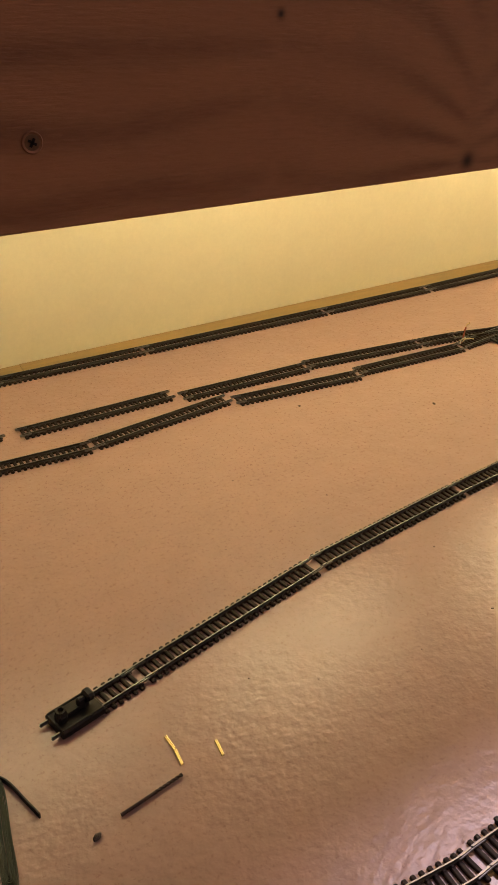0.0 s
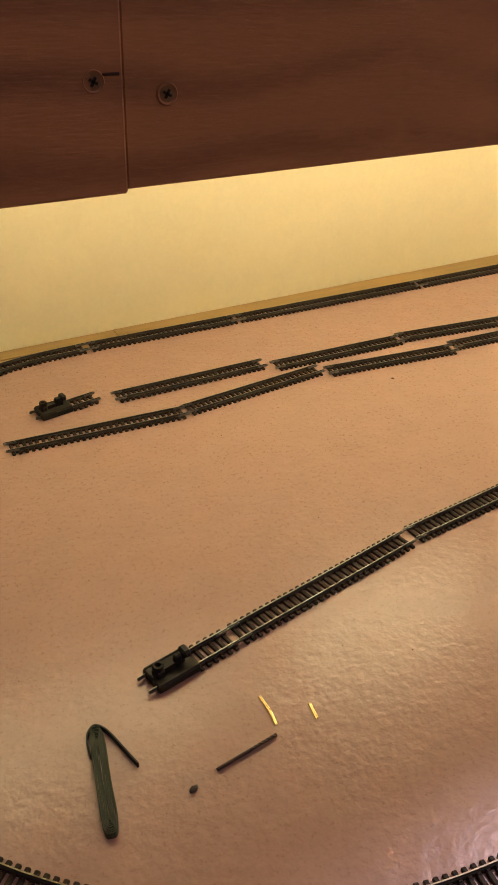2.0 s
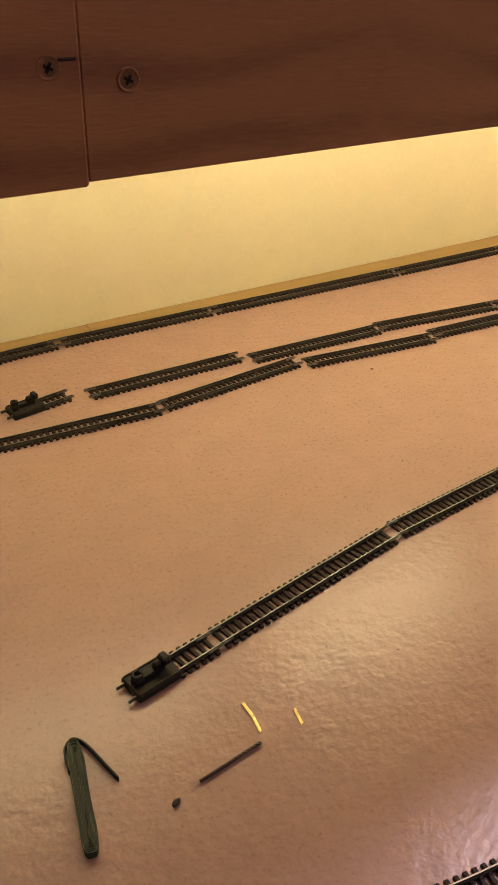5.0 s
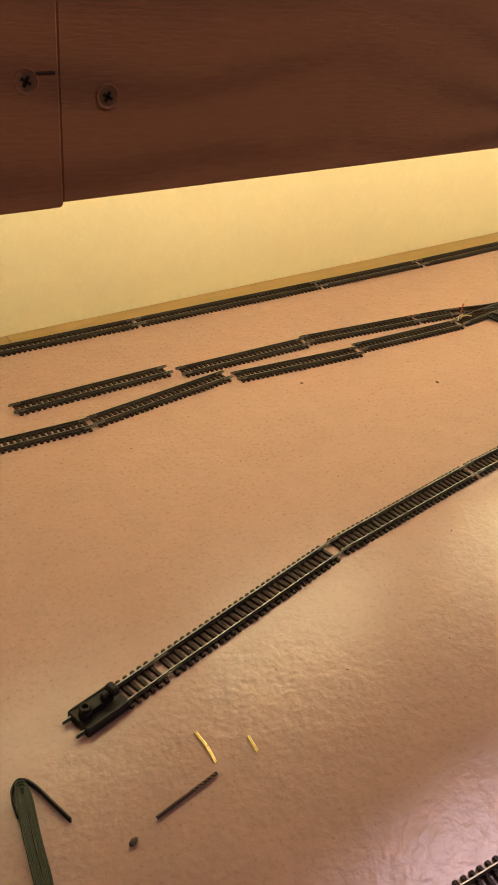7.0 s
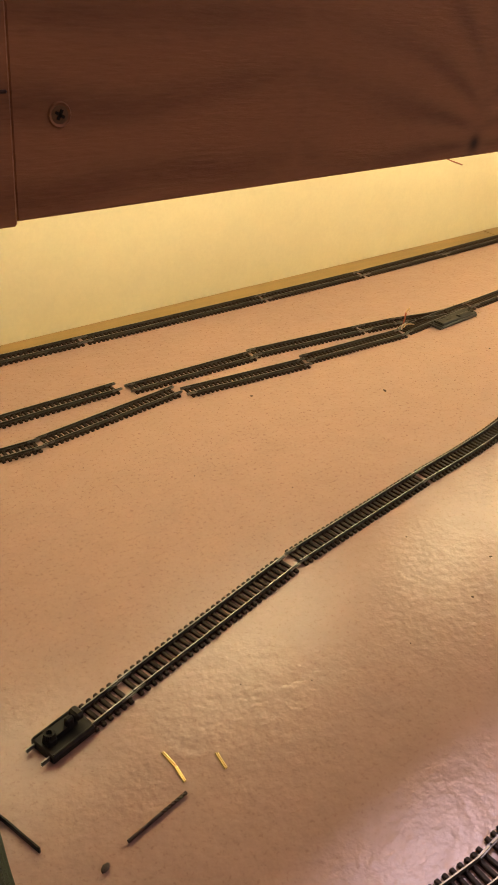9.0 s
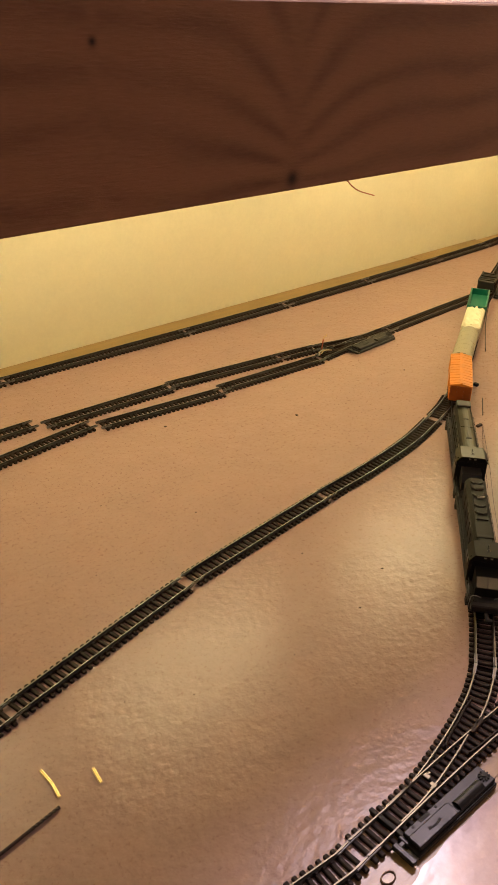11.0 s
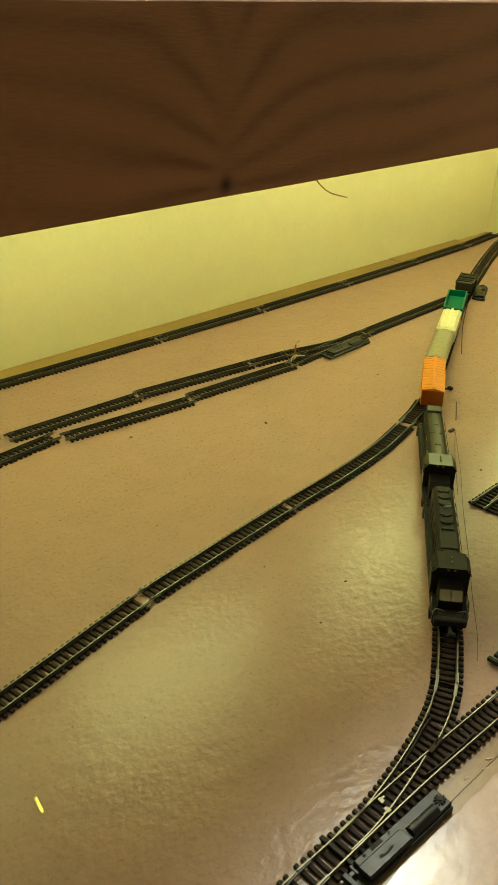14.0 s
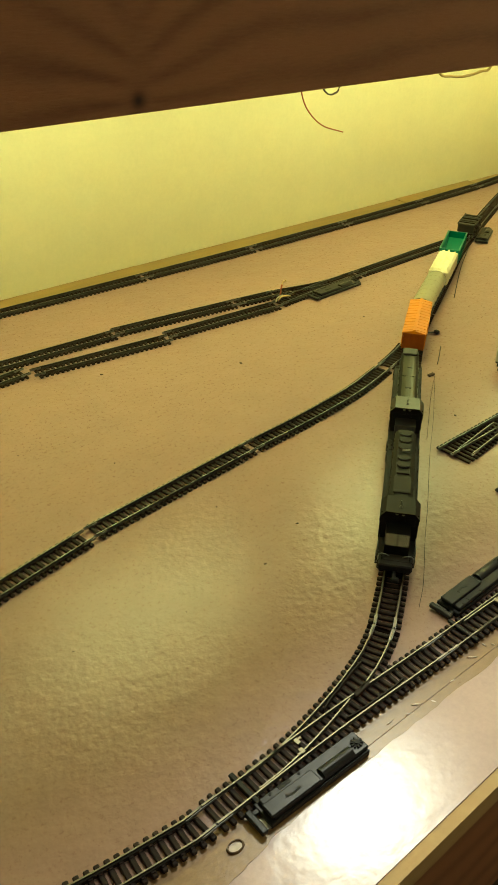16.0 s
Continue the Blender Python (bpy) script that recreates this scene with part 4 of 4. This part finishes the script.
def dark_car(f, length, paint, label):
    th = vehicle("low_wagon", f, label, "freight car")
    car_base(th, length)
    bm = B()
    box(bm, (0, 0, 0.0114), (length, 0.0164, 0.0088), 0.0006)
    lp("body", bm, paint, th)
    for x in np.linspace(-length / 2 + 0.005, length / 2 - 0.005, 5):
        lp("top_board", box(B(), (x, 0.0006 * math.sin(x * 900), 0.0161 + 0.0005 * math.cos(x * 700)), (0.0030, 0.0158, 0.0012), 0.0002), BLACKM, th)
    for k in (-1, 1):
        lp("side_rail", box(B(), (0, k * 0.0084, 0.0154), (length * 1.02, 0.0010, 0.0022), 0.0002), BLACKM, th)
        for x in np.linspace(-length / 2 + 0.003, length / 2 - 0.003, 5):
            lp("side_post", box(B(), (x, k * 0.0084, 0.0112), (0.0012, 0.0008, 0.0086), 0.0002), BLACKM, th)
    return th


def fr(x, y):
    """The fraction of the train line nearest to a plan point."""
    v = Vector((x, y, 0))
    best = min(range(len(LINE)), key=lambda i: (LINE[i] - v).length)
    return best / (len(LINE) - 1)


locomotive(fr(0.3945, 0.3288), "dark olive-black model diesel locomotive with striped nose", LOCO1, True)
locomotive(fr(0.4735, 0.3998), "olive green model diesel locomotive with smooth hood", LOCO2, False, 0.108, False)
boxcar(fr(0.562, 0.4745), 0.0610, ORANGE, "bright orange ribbed model boxcar")
round_hopper(fr(0.616, 0.5105), 0.0640, GREYCAR, "olive grey round-topped model hopper car")
cream_car(fr(0.670, 0.5445), 0.0520, CREAM, "cream white model hopper car with lumpy load")
open_car(fr(0.716, 0.5735), 0.0530, GREEN, "green open-topped model hopper car")
dark_car(fr(0.789, 0.6125), 0.0330, DARKCAR, "low black model wagon at the train's end")
grey = vehicle("spare_wagon", 0.5, "pale grey model wagon standing on the table", "freight car")
grey.matrix_world = Matrix.Translation((0.6100, 0.4105, 0.0)) @ Matrix.Rotation(math.radians(12), 4, "Z")
grey["group"] = ""
del grey["group"]
bm = B()
box(bm, (0, 0, 0.0118), (0.060, 0.0164, 0.0110), 0.0006)
lp("body", bm, PALECAR, grey)
car_base(grey, 0.060)

# ---- small things on the table ----


def wire_thing(name, pts, r, material, label, category, seg=6, flat=1.0):
    bm = tube(B(), pts, r, seg, flat)
    return tagged(new(name, mesh_of(name, bm, material, True)), label, category)


# coiled flat strip: flat loops standing on edge, with a loose tail
band = thing("coiled_strap", (0.054, 0.337, 0.0), "dark green flat elastic strap folded into a long coil", "strap")
top, bot = Vector((0.0573, 0.3620, 0)), Vector((0.0487, 0.3140, 0))
ax = (top - bot).normalized()
sd = Vector((-ax.y, ax.x, 0))
L = (top - bot).length


def ribbon(bm, pts, h, thick):
    """A thin strap standing on its edge along pts."""
    rows = []
    for i, p in enumerate(pts):
        d = (pts[min(i + 1, len(pts) - 1)] - pts[max(i - 1, 0)]).normalized()
        s = Vector((-d.y, d.x, 0)) * thick / 2
        rows.append([bm.verts.new(v) for v in (p + s + Vector((0, 0, 0.0001)), p - s + Vector((0, 0, 0.0001)), p - s + Vector((0, 0, h)), p + s + Vector((0, 0, h)))])
    for a, c in zip(rows, rows[1:]):
        for k in range(4):
            bm.faces.new((a[k], a[(k + 1) % 4], c[(k + 1) % 4], c[k]))
    bm.faces.new(list(reversed(rows[0])))
    bm.faces.new(rows[-1])
    return bm


for k in range(7):
    w0 = 0.0034 - k * 0.00050
    loop = []
    for i in range(48):
        a = math.tau * i / 47
        u = -math.cos(a)
        lift = 0.5 + 0.5 * u
        half = w0 * (1.0 - 0.10 * lift - 0.13 * math.exp(-((lift - 0.45) / 0.25) ** 2)) + 0.00012 * math.sin(5 * a + k)
        y = math.sin(a)
        r = math.copysign(abs(y) ** 0.45, y)
        loop.append(bot + ax * (0.0009 * k + (L - 0.0020 * k) * (0.5 + 0.5 * math.copysign(abs(u) ** 0.75, u))) + sd * (half * r))
    part("strap_turn", ribbon(B(), loop, 0.0036 - 0.00018 * (k % 3), 0.00042), RUBBER, band)
tail = smooth3([top - ax * 0.013 + sd * 0.0033, top - ax * 0.006 + sd * 0.0040, top - ax * 0.002 + sd * 0.0034, top + ax * 0.0012 + sd * 0.0008, top + ax * 0.0004 - sd * 0.0022, top - ax * 0.004 - sd * 0.0056, (0.0650, 0.3470, 0), (0.0675, 0.3385, 0)], 6)
part("strap_tail", ribbon(B(), tail, 0.0030, 0.0006), BLACKM, band, "dark loose strap end")

# drill bit with a fluted end
a, c = Vector((0.0950, 0.3238, 0.0011)), Vector((0.1238, 0.3287, 0.0011))
drill = thing("drill_bit", a, "short dark brown steel drill bit lying on the table", "drill bit")
part("shank", cyl(B(), a, a.lerp(c, 0.55), 0.00074, 12), DRILL, drill)
d = (c - a).normalized()
s = Vector((-d.y, d.x, 0))
for ph in (0.0, math.pi):
    pts = []
    for i in range(50):
        t = i / 49
        w = ph + t * math.tau * 3.2
        pts.append(a.lerp(c, 0.55 + 0.45 * t) + (s * math.cos(w) + Vector((0, 0, 1)) * math.sin(w)) * 0.00042)
    part("flute", tube(B(), pts, 0.00042, 6), DRILL, drill)
part("core", cyl(B(), a.lerp(c, 0.54), c, 0.00055, 8), DRILL, drill)


def loose_joiner(p, q, label):
    p, q = Vector((*p, 0)), Vector((*q, 0))
    d = q - p
    bm = B()
    prof = [(-0.0009, 0.0), (0.0009, 0.0), (0.0009, 0.0012), (0.0003, 0.0013), (0.0003, 0.0010), (0.0006, 0.0009), (0.0006, 0.0003), (-0.0006, 0.0003), (-0.0006, 0.0009), (-0.0003, 0.0010), (-0.0003, 0.0013), (-0.0009, 0.0012)]
    prism(bm, [(y * 0.68, z * 0.8) for y, z in prof], 0.0, d.length, along(p, d, 0.0001))
    ob = new("rail_joiner_clip", mesh_of("rail_joiner_clip", bm, GOLD))
    tagged(ob, label, "rail joiner", "loose rail joiners")


loose_joiner((0.1265, 0.3496), (0.1270, 0.3420), "shiny brass rail joiner lying on the table")
loose_joiner((0.1270, 0.3411), (0.1262, 0.3334), "shiny brass rail joiner lying on the table")
loose_joiner((0.1442, 0.3372), (0.1432, 0.3292), "shiny brass rail joiner lying alone")

# dark pellet beside the drill bit
bm = B()
bmesh.ops.create_icosphere(bm, subdivisions=2, radius=0.0016, matrix=Matrix.Translation((0.0833, 0.3198, 0.0010)) @ Matrix.Rotation(0.5, 4, "Z") @ Matrix.Diagonal((1.25, 0.85, 0.55, 1)))
for v in bm.verts:
    v.co += Vector((1, 1, 0)) * noise.noise(v.co * 900) * 0.0004
tagged(new("pellet", mesh_of("pellet", bm, DRILL)), "small dark brown pellet beside the drill bit", "scrap")

# ring of glue on the front panel
bm = B()
n = 28
rings = [[bm.verts.new((0.2052 + r * 0.0034 * math.cos(k * math.tau / n), 0.2262 + r * 0.0023 * math.sin(k * math.tau / n), z)) for k in range(n)] for r, z in ((1.08, -0.0002), (1.0, 0.0008), (0.86, 0.0008), (0.78, -0.0002))]
for a, c in zip(rings, rings[1:]):
    for k in range(n):
        bm.faces.new((a[k], a[(k + 1) % n], c[(k + 1) % n], c[k]))
glue = tagged(new("glue_ring", mesh_of("glue_ring", bm, DRIEDGLUE, True)), "small brown ring of dried glue with pale glossy middle", "glue ring")
bm = B()
disc = [bm.verts.new((0.2052 + 0.0028 * math.cos(k * math.tau / n), 0.2262 + 0.0019 * math.sin(k * math.tau / n), 0.00015)) for k in range(n)]
under = [bm.verts.new(v.co - Vector((0, 0, 0.0006))) for v in disc]
bm.faces.new(disc)
for k in range(n):
    bm.faces.new((under[k], under[(k + 1) % n], disc[(k + 1) % n], disc[k]))
part("middle", bm, PALEFLAKE, glue, "pale glossy dried glue")

# fine black cable beside the train
cord = [(0.5350, 0.4290), (0.5110, 0.4080), (0.4880, 0.3880), (0.4540, 0.3600), (0.4150, 0.3260), (0.3900, 0.3050), (0.3650, 0.2830), (0.3500, 0.2720)]
wire_thing("thin_cable", smooth3([(x, y, 0.0005) for x, y in cord]), 0.00011, BLACKM, "thin black twisted cable lying beside the train", "cable")
wire_thing("thin_cable", smooth3([(0.5345, 0.4290, 0.0007), (0.5080, 0.4085, 0.0004), (0.4870, 0.3910, 0.0004), (0.4660, 0.3735, 0.0004)]), 0.00014, SPECK, "thin brown cable lying beside the train", "cable")
wire_thing("thin_cable", smooth3([(0.5760, 0.4600, 0.0004), (0.5650, 0.4515, 0.0004), (0.5510, 0.4410, 0.0004)]), 0.0003, BLACKM, "short offcut of thin dark cable", "cable")
wire_thing("thin_cable", smooth3([(0.7720, 0.5975, 0.0004), (0.7150, 0.5600, 0.0004), (0.6580, 0.5180, 0.0004)]), 0.00035, BLACKM, "thin dark cable beside the freight cars", "cable")
bm = B()
box(bm, (0.5340, 0.4318, 0.0009), (0.0060, 0.0028, 0.0018), 0.0006, None)
tagged(new("connector", mesh_of("connector", bm, SPECK)), "small brown plug at the cable's end", "plug")
bm = B()
box(bm, (0.5905, 0.4775, 0.0016), (0.0030, 0.0044, 0.0028), 0.0006)
cyl(bm, (0.5890, 0.4790, 0.0012), (0.5845, 0.4815, 0.0010), 0.0007, 10)
cyl(bm, (0.5845, 0.4815, 0.0010), (0.5790, 0.4790, 0.0008), 0.0005, 10)
tagged(new("loose_coupler", mesh_of("loose_coupler", bm, BLACKM)), "small black coupler part beside the orange car", "coupler")
bm = B()
box(bm, (0.4600, 0.3115, 0.0010), (0.0050, 0.0030, 0.0020), 0.0005)
tagged(new("plastic_scrap", mesh_of("plastic_scrap", bm, BLACKM)), "tiny black plastic scrap on the table", "scrap")

# red feeder wire standing at the sidings
feeder = thing("feeder_wire", (0.530, 0.5985, 0.0), "red and tan feeder wires standing up between the sidings", "wire")
part("red_lead", tube(B(), smooth3([(0.5262, 0.5965, 0.0006), (0.5300, 0.5990, 0.0035), (0.5316, 0.5998, 0.0070), (0.5330, 0.6008, 0.0105), (0.5342, 0.6016, 0.0125)]), 0.0007, 8), REDWIRE, feeder, "red insulated lead")
part("bare_end", tube(B(), smooth3([(0.5342, 0.6016, 0.0125), (0.5365, 0.6026, 0.0146), (0.5392, 0.6032, 0.0140), (0.5395, 0.6032, 0.0155)]), 0.0005, 6), TANWIRE, feeder, "tan bare wire end")
for i, pts in enumerate(([(0.5190, 0.5905, 0.0048), (0.5255, 0.5960, 0.0050), (0.5330, 0.5985, 0.0046)], [(0.5240, 0.5930, 0.0046), (0.5300, 0.5945, 0.0058), (0.5370, 0.5930, 0.0046)], [(0.5240, 0.6000, 0.0006), (0.5290, 0.5975, 0.0040), (0.5340, 0.5950, 0.0046)])):
    part("loose_strand", tube(B(), smooth3(pts), 0.0005, 6), TANWIRE if i else PALECAR, feeder)

# wires hanging from the deck
wire_thing("hanging_wire", smooth3([(0.590, 0.660, 0.273), (0.592, 0.665, 0.220), (0.5965, 0.665, 0.170), (0.600, 0.665, 0.150), (0.608, 0.665, 0.134), (0.626, 0.665, 0.119), (0.652, 0.665, 0.110)]), 0.0006, REDWIRE, "thin red wire hanging from the deck with curled end", "wire")
wire_thing("hanging_wire", smooth3([(0.622, 0.665, 0.273), (0.623, 0.665, 0.200), (0.624, 0.665, 0.156), (0.629, 0.665, 0.1455), (0.638, 0.665, 0.1440), (0.645, 0.666, 0.151), (0.647, 0.667, 0.190), (0.648, 0.667, 0.273)]), 0.0008, SPECK, "dark wire loop hanging below the deck", "wire")
wire_thing("hanging_cable", smooth3([(0.755, 0.668, 0.273), (0.760, 0.668, 0.200), (0.774, 0.668, 0.152), (0.795, 0.668, 0.1445), (0.816, 0.668, 0.1430), (0.838, 0.668, 0.1455), (0.853, 0.668, 0.150), (0.870, 0.668, 0.190), (0.875, 0.668, 0.273)]), 0.0014, STRIP, "tan cable looping below the deck", "cable")

# brown wear along the seam, a bare patch by the ring and pale scuffs
rng = random.Random(11)
xs = np.linspace(0.10, 0.52, 90)
wear = [(x, seam_y(x) - 0.0001) for x in xs] + [(x, seam_y(x) - 0.0022 - 0.0018 * (1 + noise.noise(Vector((x * 60, 3.0, 0)))) - rng.uniform(0, 0.0007)) for x in xs[::-1]]
part("worn_edge", sheet(B(), wear, -0.0009, -0.00022), WORNBROWN, table, "brown wear where the pale paint has rubbed away")
patch = []
for i in range(48):
    a = math.tau * i / 48
    r = 1.0 + 0.35 * noise.noise(Vector((math.cos(a) * 1.7, math.sin(a) * 1.7, 5.0))) + rng.uniform(-0.05, 0.05)
    patch.append((0.190 + 0.034 * math.cos(a) * r, 0.2215 + 0.0052 * math.sin(a) * r + 0.052 * 0.034 * math.cos(a)))
part("worn_patch", sheet(B(), patch, -0.0009, -0.00012), WORNBROWN, table, "worn brown patch")
bm = B()
for i in range(20):
    x = rng.uniform(0.262, 0.40)
    y = seam_y(x) + rng.gauss(-0.0005, 0.0030)
    a, r = rng.gauss(-0.95, 0.5), rng.uniform(0.0006, 0.0024)
    u, v = Vector((math.cos(a), math.sin(a), 0)) * r, Vector((-math.sin(a), math.cos(a), 0)) * rng.uniform(0.00012, 0.0004)
    c = Vector((x, y, 0.0))
    ring = [c + u * k + v * w for k, w in ((-1, 0), (-0.5, -1), (0.4, -0.7), (1, 0.1), (0.3, 1), (-0.6, 0.8))]
    lo = [bm.verts.new(p + Vector((0, 0, -0.0005))) for p in ring]
    hi = [bm.verts.new(p + Vector((0, 0, -0.00012))) for p in ring]
    bm.faces.new(hi)
    for k in range(6):
        bm.faces.new((lo[k], lo[(k + 1) % 6], hi[(k + 1) % 6], hi[k]))
part("paint_scuffs", bm, PALEFLAKE, table, "pale scuffed flakes of paint")["kind"] = "stuff"

# crumbs and dust
CRUMBS = [(0.082, 0.452, 0.00058), (0.251, 0.507, 0.00071), (0.199, 0.549, 0.00065), (0.294, 0.466, 0.00084), (0.213, 0.449, 0.00051), (0.203, 0.345, 0.00055), (0.343, 0.569, 0.00165), (0.035, 0.402, 0.00053), (0.434, 0.526, 0.00217), (0.318, 0.395, 0.00096), (0.345, 0.357, 0.00127), (0.31, 0.341, 0.00107), (0.258, 0.336, 0.00056), (0.175, 0.361, 0.00053), (0.566, 0.534, 0.00133), (0.505, 0.384, 0.00143)]
bm = B()
for x, y, r in CRUMBS:
    bmesh.ops.create_icosphere(bm, subdivisions=1, radius=r * 0.66, matrix=Matrix.Translation((x, y, r * 0.1)) @ Matrix.Rotation(x * 90, 4, "Z") @ Matrix.Diagonal((1.3, 0.8, 0.35, 1)))
tagged(new("dust_crumbs", mesh_of("dust_crumbs", bm, SPECK)), "dark crumbs and dust scattered on the pink table", "crumbs", "", "stuff")
